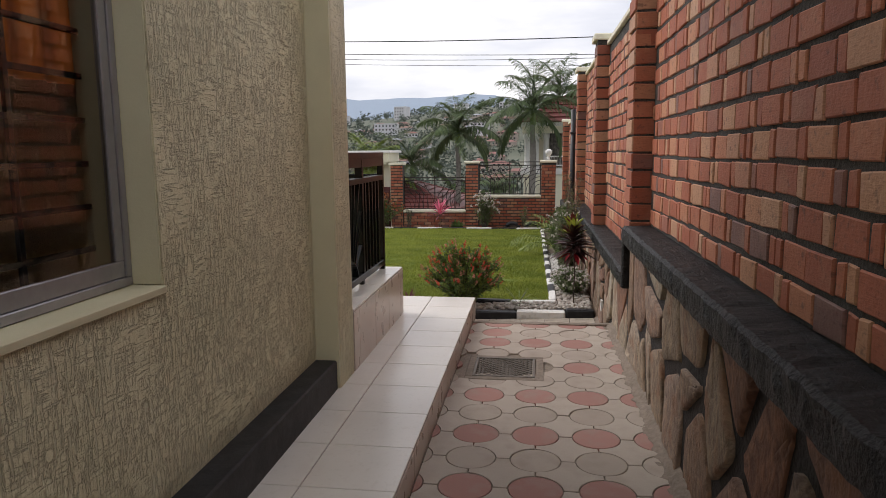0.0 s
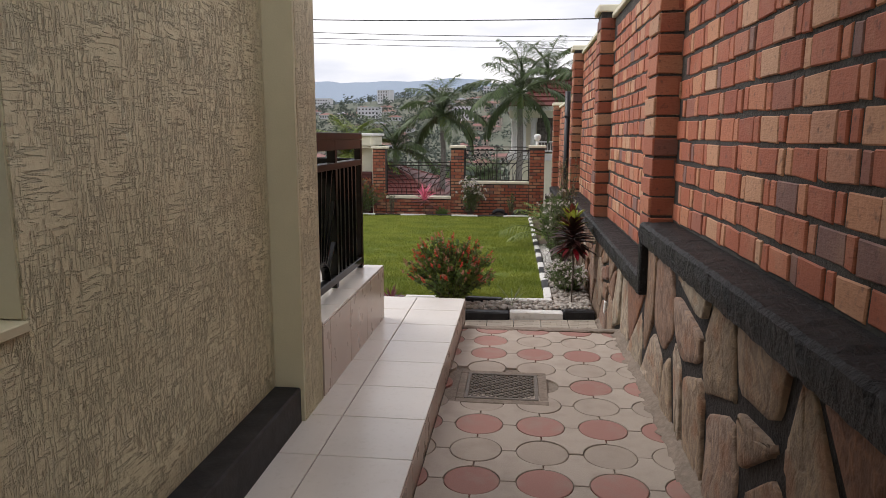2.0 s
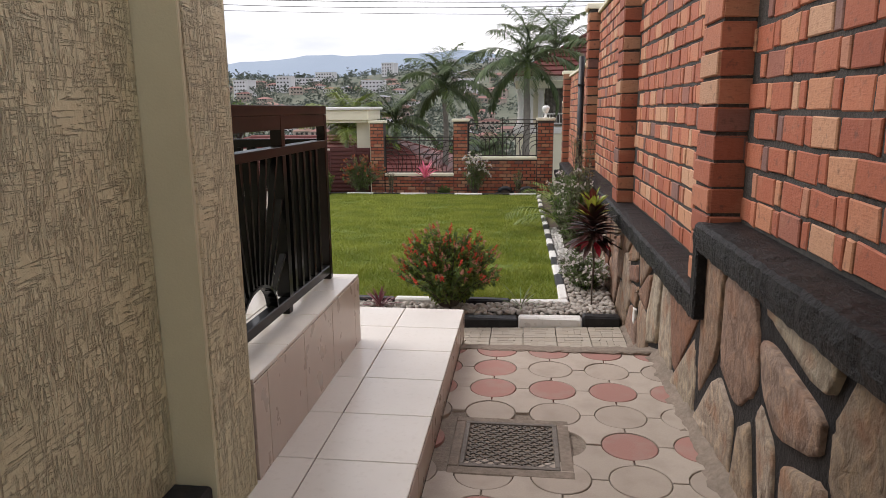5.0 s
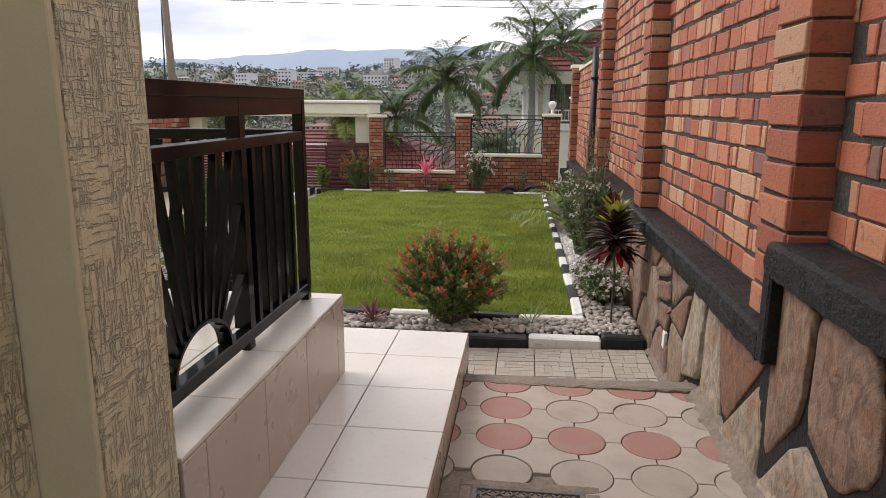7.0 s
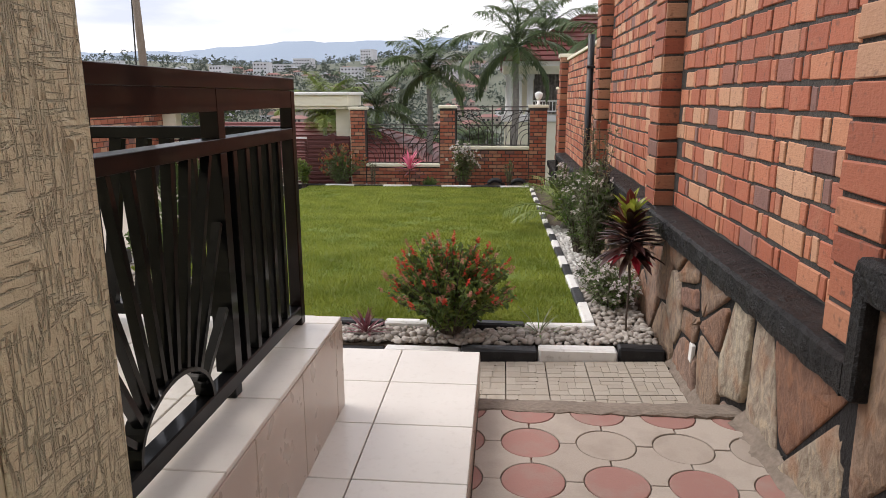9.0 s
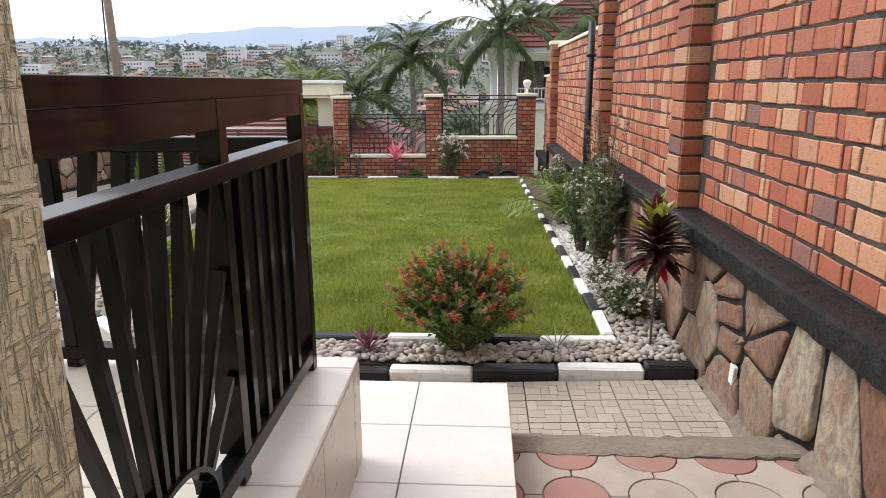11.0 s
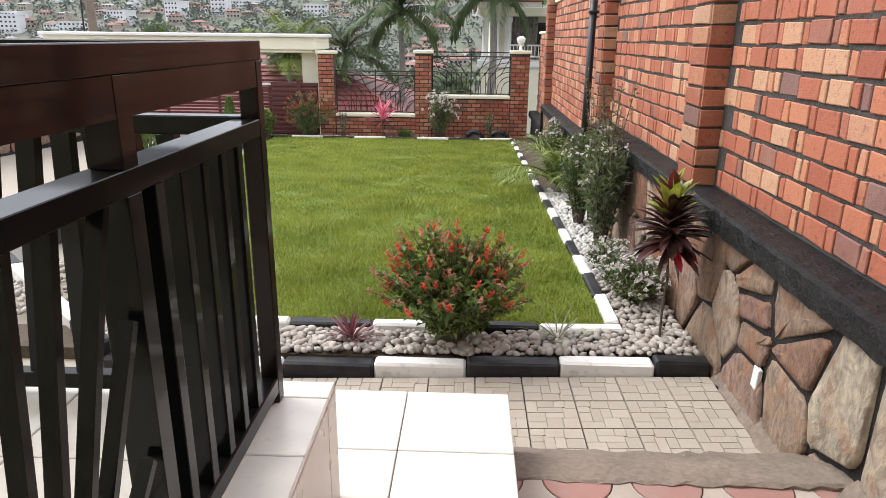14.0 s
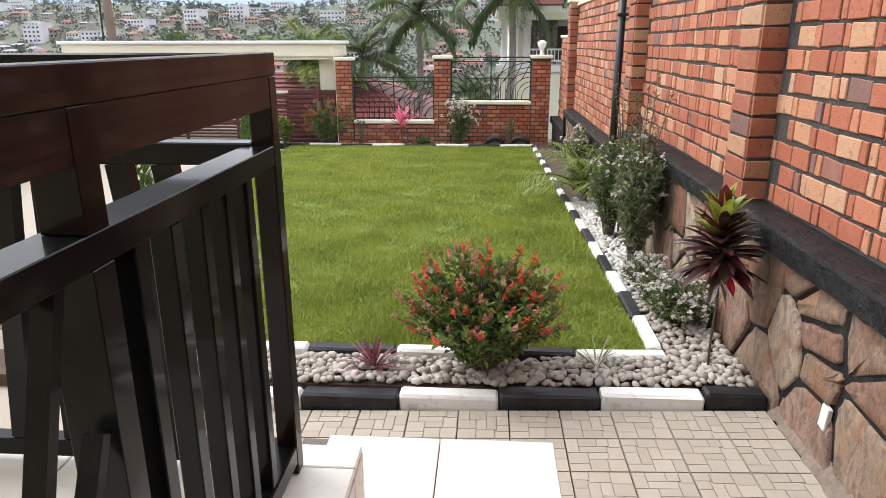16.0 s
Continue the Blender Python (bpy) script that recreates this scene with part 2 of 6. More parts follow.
M = dict(
    plaster=make_plaster(),
    plain_plaster=make_smooth_plaster("smooth_plaster", (0.58, 0.54, 0.355), (0.66, 0.615, 0.415)),
    cream=make_smooth_plaster("cream_paint", (0.74, 0.70, 0.54), (0.80, 0.77, 0.62)),
    white_wall=make_smooth_plaster("white_paint", (0.74, 0.73, 0.70), (0.80, 0.80, 0.78)),
    brick=make_brick(),
    brick_dark=make_brick("pilaster_brick", 0.82),
    mortar=speckled("dark_mortar", [(0.35, (0.022, 0.021, 0.02)), (0.65, (0.085, 0.08, 0.074))], 60, 0.9, 0.8, 0.008),
    stone=make_stone(),
    black_mortar=make_black_paint("black_mortar", 0.6, 0.7, 0.012, 45, 0.010),
    black_coping=make_black_paint("black_coping", 0.5, 1.0, 0.02, 48, 0.006),
    black_base=make_black_paint("black_base", 0.55, 0.25, 0.004, 60, 0.013),
    tile=make_tile("cream_floor_tile", (0.62, 0.575, 0.515), (0.68, 0.64, 0.58), 0.16),
    riser_tile=make_tile("beige_riser_tile", (0.50, 0.42, 0.35), (0.57, 0.49, 0.41), 0.22),
    grout=speckled("grout", [(0.3, (0.10, 0.085, 0.07)), (0.7, (0.17, 0.15, 0.13))], 90),
    red_paver=make_paver("red_disc_paver", (0.32, 0.15, 0.125), (0.39, 0.19, 0.16), (0.34, 0.25, 0.21)),
    grey_paver=make_paver("grey_disc_paver", (0.36, 0.30, 0.25), (0.43, 0.365, 0.305), (0.30, 0.245, 0.20)),
    field_paver=make_paver("grey_field_paver", (0.40, 0.34, 0.285), (0.46, 0.395, 0.335), (0.33, 0.275, 0.225)),
    pale_paver=make_paver("pale_block_paver", (0.38, 0.335, 0.275), (0.455, 0.405, 0.34), (0.40, 0.34, 0.26)),
    concrete=speckled("rough_concrete", [(0.3, (0.13, 0.105, 0.082)), (0.7, (0.28, 0.225, 0.18))], 40, 0.9, 0.7, 0.008),
    dirt=speckled("dusty_joint", [(0.3, (0.15, 0.12, 0.095)), (0.7, (0.30, 0.25, 0.20))], 70, 0.95, 0.8, 0.008),
    white_paint=speckled("chipped_white_paint", [(0.25, (0.42, 0.38, 0.34)), (0.42, (0.74, 0.73, 0.70)), (0.8, (0.80, 0.79, 0.77))], 24, 0.6, 0.4, 0.005),
    kerb_black=make_black_paint("kerb_black_paint", 0.45, 0.5, 0.006, 30, 0.014),
    metal=make_gloss("black_gloss_metal", (0.0022, 0.0023, 0.0026)),
    # brown tint paints the brick wall's reflection into the black gloss
    brown_metal=make_gloss("brick_reflection_gloss_metal", (0.0065, 0.0034, 0.0032)),
    gate=make_paint("maroon_gate_metal", (0.10, 0.025, 0.022), 0.45),
    iron=make_paint("wrought_iron", (0.035, 0.026, 0.022), 0.5, 0.3),
    frame=make_paint("grey_aluminium", (0.40, 0.40, 0.42), 0.35, 0.6),
    glass=make_glass(),
    pipe=make_paint("black_drain_pipe", (0.02, 0.02, 0.024), 0.4),
    roof=make_paint("maroon_roof_tile", (0.17, 0.045, 0.04), 0.6),
    curtain=make_paint("ochre_slat_sheet", (0.62, 0.28, 0.07), 0.8),
    soil=speckled("soil", [(0.3, (0.05, 0.035, 0.025)), (0.7, (0.12, 0.09, 0.06))], 40, 0.95),
    pebble=make_paver("river_pebble", (0.32, 0.29, 0.26), (0.56, 0.52, 0.47), (0.34, 0.28, 0.23)),
    white_pebble=make_paver("white_pebble", (0.66, 0.65, 0.62), (0.82, 0.81, 0.78), (0.55, 0.52, 0.48)),
    turf=speckled("turf", [(0.3, (0.09, 0.135, 0.016)), (0.7, (0.15, 0.21, 0.03))], 30, 0.95),
    blade=make_leaf("grass_blade", (0.14, 0.195, 0.016), (0.22, 0.285, 0.024), (0.345, 0.38, 0.055), 0.6, 0.3, 0.5),
    leaf=make_leaf("shrub_leaf", (0.06, 0.115, 0.03), (0.115, 0.195, 0.048), (0.20, 0.29, 0.085)),
    grey_leaf=make_leaf("dusty_shrub_leaf", (0.09, 0.115, 0.06), (0.18, 0.205, 0.115), (0.36, 0.375, 0.26)),
    palm_leaf=make_leaf("palm_leaf", (0.06, 0.10, 0.045), (0.11, 0.165, 0.065), (0.19, 0.25, 0.11), 0.45, 0.25),
    bright_leaf=make_leaf("bright_palm_leaf", (0.10, 0.16, 0.03), (0.17, 0.24, 0.045), (0.28, 0.34, 0.07)),
    red_flower=make_leaf("red_salvia_flower", (0.60, 0.03, 0.025), (0.75, 0.07, 0.045), (0.68, 0.17, 0.10), 0.6, 0.2),
    faded_flower=make_leaf("faded_salvia_flower", (0.50, 0.20, 0.14), (0.58, 0.34, 0.24), (0.48, 0.26, 0.18), 0.7, 0.2),
    white_flower=make_leaf("white_flower", (0.70, 0.68, 0.66), (0.80, 0.79, 0.77), (0.75, 0.66, 0.66), 0.7, 0.3),
    wine_leaf=make_leaf("wine_red_leaf", (0.045, 0.012, 0.016), (0.09, 0.018, 0.024), (0.05, 0.035, 0.02), 0.35, 0.1),
    wine_grey=make_leaf("dusty_purple_leaf", (0.16, 0.045, 0.06), (0.22, 0.07, 0.085), (0.28, 0.11, 0.12), 0.5, 0.15),
    lime_leaf=make_leaf("lime_leaf", (0.20, 0.30, 0.03), (0.34, 0.42, 0.05), (0.45, 0.46, 0.08), 0.4, 0.3),
    crimson_leaf=make_leaf("crimson_leaf", (0.45, 0.015, 0.03), (0.60, 0.03, 0.07), (0.50, 0.05, 0.08), 0.4, 0.2),
    pink_leaf=make_leaf("pink_leaf", (0.62, 0.05, 0.16), (0.75, 0.12, 0.24), (0.70, 0.28, 0.34), 0.45, 0.25),
    orange_tip=make_leaf("rusty_leaf_tip", (0.40, 0.09, 0.04), (0.50, 0.14, 0.06), (0.36, 0.16, 0.07), 0.5, 0.2),
    bark=speckled("bark", [(0.3, (0.06, 0.045, 0.035)), (0.7, (0.15, 0.12, 0.095))], 40, 0.9, 0.8, 0.008),
    palm_bark=speckled("palm_bark", [(0.3, (0.15, 0.135, 0.12)), (0.7, (0.29, 0.27, 0.24))], 12, 0.9, 0.8, 0.02),
    timber=speckled("pole_timber", [(0.3, (0.16, 0.12, 0.09)), (0.7, (0.27, 0.22, 0.175))], 20, 0.9),
    wire=make_paint("cable_sheath", (0.02, 0.02, 0.02), 0.6),
    lamp_white=make_paint("opal_lamp_glass", (0.78, 0.78, 0.76), 0.25),
    drapery=speckled("patterned_curtain", [(0.35, (0.06, 0.05, 0.045)), (0.65, (0.30, 0.27, 0.24))], 9, 0.9),
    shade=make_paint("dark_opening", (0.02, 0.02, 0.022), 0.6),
    # valley ground and far woods: paleness of haze mixed into these colours
    hill=speckled("hazed_hillside_green", [(0.3, (0.09, 0.11, 0.08)), (0.55, (0.14, 0.15, 0.11)), (0.75, (0.27, 0.20, 0.155))], 0.05, 0.95, 0.2, 0.5),
    far_tree=make_leaf("hazed_tree_leaf", (0.075, 0.10, 0.085), (0.105, 0.13, 0.11), (0.15, 0.17, 0.14), 0.8, 0.1),
)
# distance haze is put into the mountain's pale blue colour
M["haze_hill"] = make_paint("haze_tinted_mountain", (0.29, 0.36, 0.45), 0.95)


# ---- mesh helpers ----
def mesh_of(bm, name, mats, smooth=False):
    me = bpy.data.meshes.new(name)
    bm.normal_update()
    bm.to_mesh(me)
    bm.free()
    for m in mats if isinstance(mats, (list, tuple)) else [mats]:
        me.materials.append(M[m])
    if smooth:
        for p in me.polygons:
            p.use_smooth = True
    return me


def part(name, bm, material, parent=None, label="", smooth=False):
    ob = new(name, mesh_of(bm, name, material, smooth))
    ob.parent = parent
    return tagged(ob, label) if label else ob


def thing(name, label, category, at=(0, 0, 0), group="", kind=""):
    ob = new(name)
    ob.location = at
    return tagged(ob, label, category, group, kind)


def add_box(bm, lo, hi, bevel=0.0, mat=0, turn=None):
    """A box between two corners, with chamfered edges."""
    c = [(a + b) / 2 for a, b in zip(lo, hi)]
    d = [abs(b - a) for a, b in zip(lo, hi)]
    m = Matrix.Translation(c) @ (turn or Matrix()) @ Matrix.Diagonal((*d, 1))
    made = bmesh.ops.create_cube(bm, size=1.0, matrix=m)
    faces = {f for v in made["verts"] for f in v.link_faces}
    if bevel:
        edges = list({e for v in made["verts"] for e in v.link_edges})
        out = bmesh.ops.bevel(bm, geom=edges, offset=bevel, segments=1, affect="EDGES")
        faces = faces.union(out["faces"])
    for f in faces:
        if f.is_valid:
            f.material_index = mat
    return bm


def boxes(*list_of, bevel=0.0):
    bm = bmesh.new()
    for lo, hi in list_of:
        add_box(bm, lo, hi, bevel)
    return bm


def add_bar(bm, a, b, wide, deep, side=(0, 1, 0)):
    """A straight bar from a to b; side: the way its width goes."""
    a, b = Vector(a), Vector(b)
    up = (b - a).normalized()
    s = Vector(side)
    s = (s - up * s.dot(up)).normalized()
    n = up.cross(s)
    m = Matrix((s, n, up)).transposed().to_4x4()
    m.translation = (a + b) / 2
    bmesh.ops.create_cube(bm, size=1.0, matrix=m @ Matrix.Diagonal((wide, deep, (b - a).length, 1)))
    return bm


def add_tube(bm, pts, radii, sides=8, mat=0):
    """A tube along points, closed at both ends."""
    rings = []
    for i, p in enumerate(pts):
        p = Vector(p)
        d = (Vector(pts[min(i + 1, len(pts) - 1)]) - Vector(pts[max(i - 1, 0)])).normalized()
        s = d.orthogonal().normalized() if abs(d.z) < 0.9 else Vector((1, 0, 0))
        s = (s - d * s.dot(d)).normalized()
        n = d.cross(s)
        r = radii[i] if isinstance(radii, (list, tuple)) else radii
        rings.append([bm.verts.new(p + r * (math.cos(a) * s + math.sin(a) * n)) for a in (2 * math.pi * k / sides for k in range(sides))])
    for a, b in zip(rings, rings[1:]):
        for k in range(sides):
            f = bm.faces.new((a[k], a[(k + 1) % sides], b[(k + 1) % sides], b[k]))
            f.material_index = mat
    for ring in (rings[0][::-1], rings[-1]):
        bm.faces.new(ring).material_index = mat
    return bm


def add_prism(bm, poly, base, top, axis="z", mat=0, inset=0.0):
    """A flat polygon raised from base to top along an axis, its upper rim drawn in by inset."""
    n = len(poly)
    cx, cy = sum(p[0] for p in poly) / n, sum(p[1] for p in poly) / n

    def at(u, v, h):
        return {"z": (u, v, h), "x": (h, u, v), "y": (u, h, v)}[axis]

    def ring(h, d):
        out = []
        for u, v in poly:
            far = math.hypot(u - cx, v - cy) or 1.0
            s = max(0.0, 1 - d / far)
            out.append(bm.verts.new(at(cx + (u - cx) * s, cy + (v - cy) * s, h)))
        return out

    rings = [ring(base, 0.0)]
    if inset:
        rings.append(ring(top - (top - base) * min(0.6, inset / abs(top - base)), 0.0))
    rings.append(ring(top, inset))
    for a, b in zip(rings, rings[1:]):
        for k in range(n):
            bm.faces.new((a[k], a[(k + 1) % n], b[(k + 1) % n], b[k])).material_index = mat
    bm.faces.new(rings[-1]).material_index = mat
    return bm


def fix_normals(bm):
    bmesh.ops.recalc_face_normals(bm, faces=bm.faces[:])
    return bm


# ---- plan: x to the right wall, y along the walk, z up from the block paving ----
PLAT_X, PLAT_Z, PLAT_END = -0.558, 0.41, 6.126
PORCH_X, PORCH_Z, PORCH_END = -1.108, 0.80, 5.483
PATH_Z = 0.25
STONE_X, BRICK_X, PILASTER_X = 0.625, 0.775, 0.637
FENCE_Y = 18.98


def slope(y):
    """The ground falls gently behind the first kerb."""
    return -0.004 - 0.0389 * max(0.0, y - 7.95)


def cross(x):
    """The block paving falls away from the stone wall."""
    return 0.035 * (x + 0.25) - 0.03


# ---- ground: one sheet that falls into the valley and climbs the far hillside ----
def land(x, y):
    near = [(-400, -0.3), (20.5, -0.5), (22.5, -1.9), (36, -2.8), (60, -7), (120, -19), (200, -26), (320, -22), (450, -4), (600, 22), (760, 44), (900, 50), (1500, 10), (3500, -10), (6000, -10)]
    for (y0, z0), (y1, z1) in zip(near, near[1:]):
        if y <= y1:
            f = max(0.0, (y - y0) / (y1 - y0))
            z = z0 + (z1 - z0) * f
            break
    else:
        z = near[-1][1]
    far = max(0.0, min(1.0, (y - 100) / 400))
    return z + far * (7 * math.sin(x / 130 + 1.0) + 4 * math.sin(x / 57 + y / 90)) - far * 0.018 * max(0, x)


def build_ground():
    ys = [-400, -60, -10, 8, 18.5, 20.5, 22.5, 28, 36, 46] + [60 * 1.12 ** k for k in range(36)]
    xs = sorted({s * v for v in [0, 3, 8, 15, 30, 60, 100, 150, 210, 280, 360, 460, 600, 800, 1100, 1600, 2400] for s in (-1, 1)})
    bm = bmesh.new()
    grid = [[bm.verts.new((x, y, land(x, y) if y > 20.4 else -0.55)) for x in xs] for y in ys]
    for a, b in zip(grid, grid[1:]):
        for k in range(len(xs) - 1):
            bm.faces.new((a[k], a[k + 1], b[k + 1], b[k]))
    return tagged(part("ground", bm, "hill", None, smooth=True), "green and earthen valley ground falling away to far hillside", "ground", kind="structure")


build_ground()


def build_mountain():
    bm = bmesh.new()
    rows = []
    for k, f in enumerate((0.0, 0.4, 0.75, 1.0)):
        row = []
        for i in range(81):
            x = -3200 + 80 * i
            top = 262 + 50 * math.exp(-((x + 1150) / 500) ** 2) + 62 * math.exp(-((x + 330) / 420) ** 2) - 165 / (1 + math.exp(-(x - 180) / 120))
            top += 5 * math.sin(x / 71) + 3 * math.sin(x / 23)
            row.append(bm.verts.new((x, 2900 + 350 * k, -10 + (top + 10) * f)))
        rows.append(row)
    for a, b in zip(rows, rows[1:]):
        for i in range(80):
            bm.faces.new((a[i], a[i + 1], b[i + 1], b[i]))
    return tagged(part("backdrop_mountain", bm, "haze_hill", smooth=True), "mountain ridge on the horizon, tinted blue for haze", "mountain", kind="structure")


build_mountain()

# ---- house: raked plaster wall, window, corner pillar, black base ----
WALL_X = -1.25
WIN_Y0, WIN_Y1, WIN_Z0, WIN_Z1 = 0.55, 2.135, 1.306, 2.60


def build_house():
    bm = bmesh.new()
    x0, x1 = WALL_X - 0.26, WALL_X
    # upper walls and roof slab are unseen, set high to shade the path
    for lo, hi in (((x0, -4.0, -0.3), (x1, 3.64, WIN_Z0)), ((x0, -4.0, WIN_Z1), (x1, 3.64, 5.6)), ((x0, -4.0, WIN_Z0), (x1, WIN_Y0, WIN_Z1)), ((x0, WIN_Y1, WIN_Z0), (x1, 3.64, WIN_Z1))):
        add_box(bm, lo, hi)
    bmesh.ops.remove_doubles(bm, verts=bm.verts[:], dist=1e-4)
    tagged(part("wall_house", bm, "plaster"), "cream house wall of raked textured plaster", "wall", kind="structure")
    reveal = bmesh.new()
    d = 0.003
    add_box(reveal, (x0, WIN_Y0 + d, WIN_Z0 - 0.02), (x1 + 0.012, WIN_Y1 - d, WIN_Z0 + 0.006), 0.003)
    add_box(reveal, (x0, WIN_Y1 - 0.006, WIN_Z0 + 0.01), (x1 - 0.006, WIN_Y1 + 0.02, WIN_Z1), 0.0)
    tagged(part("trim_window_reveal", reveal, "plain_plaster"), "smooth cream window sill and reveal", "trim", kind="structure")
    pil = boxes(((-1.50, 3.662, -0.3), (-1.112, 3.94, 5.6)), bevel=0.006)
    tagged(part("wall_corner_pillar", pil, "plaster"), "cream textured plaster pillar at the house corner", "pillar", kind="structure")
    inner = boxes(((-1.30, 3.643, 0.3), (-1.114, 3.660, 5.6)), bevel=0.003)
    tagged(part("trim_pillar_return", inner, "plain_plaster"), "smooth cream return beside the pillar", "trim", kind="structure")
    back = boxes(((-7.5, 3.75, -0.3), (-1.502, 3.92, 5.6)))
    tagged(part("wall_porch_back", back, "plaster"), "cream plaster wall behind the porch", "wall", kind="structure")
    shell = boxes(((-7.5, -4.2, -0.3), (-7.3, 3.745, 5.6)), ((-7.3, -4.2, -0.3), (WALL_X - 0.24, -4.0, 5.6)))
    tagged(part("wall_house_rear", shell, "plain_plaster"), "plain cream rear walls of the house", "wall", kind="structure")
    tagged(part("ceiling", boxes(((-7.5, -4.2, 5.602), (-1.10, 4.1, 5.72))), "white_wall"), "unseen white roof slab added over the house", "ceiling", kind="structure")
    tagged(part("floor_house", boxes(((-7.3, -4.0, 0.5), (-1.52, 3.74, 0.6))), "grout"), "plain floor inside the house", "floor", kind="structure")
    base = boxes(((-1.29, -4.0, 0.2), (-1.128, 3.641, 0.578)), bevel=0.008)
    tagged(part("baseboard_black", base, "black_base"), "black painted plaster base along the house wall", "base", kind="structure")


build_house()


def build_window():
    """Sliding aluminium window, its glass dark, an ochre sheet and a burglar grille behind."""
    w = thing("window_1", "grey aluminium sliding window with dark glass and burglar bars", "window", kind="structure")
    x, f = WALL_X - 0.165, 0.055
    y0, y1, z0, z1 = WIN_Y0, WIN_Y1 - 0.007, WIN_Z0 + 0.008, WIN_Z1
    part("window_frame", boxes(((x, y0, z0), (x + 0.06, y1, z0 + 0.03)), ((x, y0, z1 - 0.03), (x + 0.06, y1, z1)), ((x, y0, z0 + 0.03), (x + 0.06, y0 + 0.03, z1 - 0.03)), ((x, y1 - 0.03, z0 + 0.03), (x + 0.06, y1, z1 - 0.03)), bevel=0.003), "frame", w)
    mid = (y0 + y1) / 2
    for a, b, dx in ((y0 + 0.031, mid + 0.02, 0.006), (mid - 0.02, y1 - 0.031, 0.032)):
        zz0, zz1 = z0 + 0.031, z1 - 0.031
        sash = part("sash", boxes(((x + dx, a, zz0), (x + dx + 0.022, b, zz0 + f)), ((x + dx, a, zz1 - f), (x + dx + 0.022, b, zz1)), ((x + dx, a, zz0 + f), (x + dx + 0.022, a + 0.04, zz1 - f)), ((x + dx, b - 0.04, zz0 + f), (x + dx + 0.022, b, zz1 - f)), bevel=0.003), "frame", w)
        part("pane", boxes(((x + dx + 0.008, a + 0.038, zz0 + f - 0.002), (x + dx + 0.014, b - 0.038, zz1 - f + 0.002))), "glass", sash, "dark reflecting glass pane")


build_window()


def build_room():
    """Behind the window: ochre sheet for wood slats, an added lamp, and burglar bars."""
    # this sheet stands in for ochre wood slats
    c = thing("curtain", "ochre sheet standing in for wood slats, lit by an added lamp", "curtain", (-2.4, 2.0, 0.9))
    bm = bmesh.new()
    cols = [[bm.verts.new((0.03 * math.sin(i * 0.9), 0.03 * i, z)) for z in (1.2, 2.2)] for i in range(60)]
    for a, b in zip(cols, cols[1:]):
        bm.faces.new((a[0], b[0], b[1], a[1]))
    part("cloth", bm, "curtain", c, smooth=True)
    part("curtain_rod", add_tube(bmesh.new(), [(0, -0.2, 2.21), (0, 2.0, 2.21)], 0.015, 8), "metal", c)
    g = thing("burglar_bars", "black burglar bars behind the window glass", "window bars", (WALL_X - 0.235, 0, 0))
    for k in range(9):
        z = WIN_Z0 + 0.12 + 0.14 * k
        part("bar", boxes(((-0.012, WIN_Y0, z), (0.0, WIN_Y1, z + 0.018))), "metal", g)
    for y in (0.9, 1.35, 1.8):
        part("upright", boxes(((-0.0135, y, WIN_Z0), (0.0005, y + 0.018, WIN_Z1))), "metal", g)
    # added lamp with no known source, brightens the ochre sheet
    lamp = bpy.data.lights.new("added_room_fill", "POINT")
    lamp.energy, lamp.color, lamp.shadow_soft_size = 6.0, (1.0, 0.62, 0.28), 0.12
    new("added_room_fill", lamp).location = (-2.15, 2.3, 2.85)


build_room()

# ---- platform and porch ----
tagged(part("floor_platform", boxes(((-1.45, -4.0, -0.2), (PLAT_X - 0.012, PLAT_END - 0.012, PLAT_Z - 0.012))), "grout"), "tiled raised walkway beside the house", "floor", kind="structure")
platform = bpy.data.objects["floor_platform"]
tagged(part("floor_porch", boxes(((-6.0, 3.945, -0.2), (PORCH_X - 0.012, PORCH_END - 0.012, PORCH_Z - 0.012))), "grout"), "tiled porch floor behind the railing", "floor", kind="structure")
porch = bpy.data.objects["floor_porch"]


def slab_mesh(name, dx, dy, dz, mat, bevel=0.0025):
    return mesh_of(boxes(((-dx / 2, -dy / 2, -dz / 2), (dx / 2, dy / 2, dz / 2)), bevel=bevel), name, mat)


def lay(me, at, parent, name, turn=None):
    ob = new(name, me)
    ob.parent = parent
    ob.location = at
    if turn is not None:
        ob.rotation_euler = turn
    return ob


def lay_platform():
    g, t = 0.004, 0.4
    whole = slab_mesh("tile", t - g, t - g, 0.016, "tile")
    cut = slab_mesh("tile", 0.20 - g, t - g, 0.016, "tile")
    side = slab_mesh("riser_tile", 0.014, t - g, 0.155, "riser_tile", 0.002)
    k = 0
    while PLAT_END - t * (k + 1) > -3.9:
        y = PLAT_END - t * (k + 0.5)
        lay(whole, (PLAT_X - t / 2, y, PLAT_Z - 0.008), platform, "tile")
        if k < 2:
            lay(whole, (PLAT_X - 1.5 * t, y, PLAT_Z - 0.008), platform, "tile")
        else:
            lay(cut, (PLAT_X - t - 0.10, y, PLAT_Z - 0.008), platform, "tile")
        lay(side, (PLAT_X - 0.007, y, PLAT_Z - 0.0945), platform, "riser_tile")
        k += 1
    end = slab_mesh("riser_tile", t - g, 0.014, 0.155, "riser_tile", 0.002)
    for x in (PLAT_X - t / 2, PLAT_X - 1.5 * t):
        for z in (PLAT_Z - 0.0945, PLAT_Z - 0.0945 - 0.16):
            lay(end, (x, PLAT_END - 0.007, z), platform, "riser_tile")


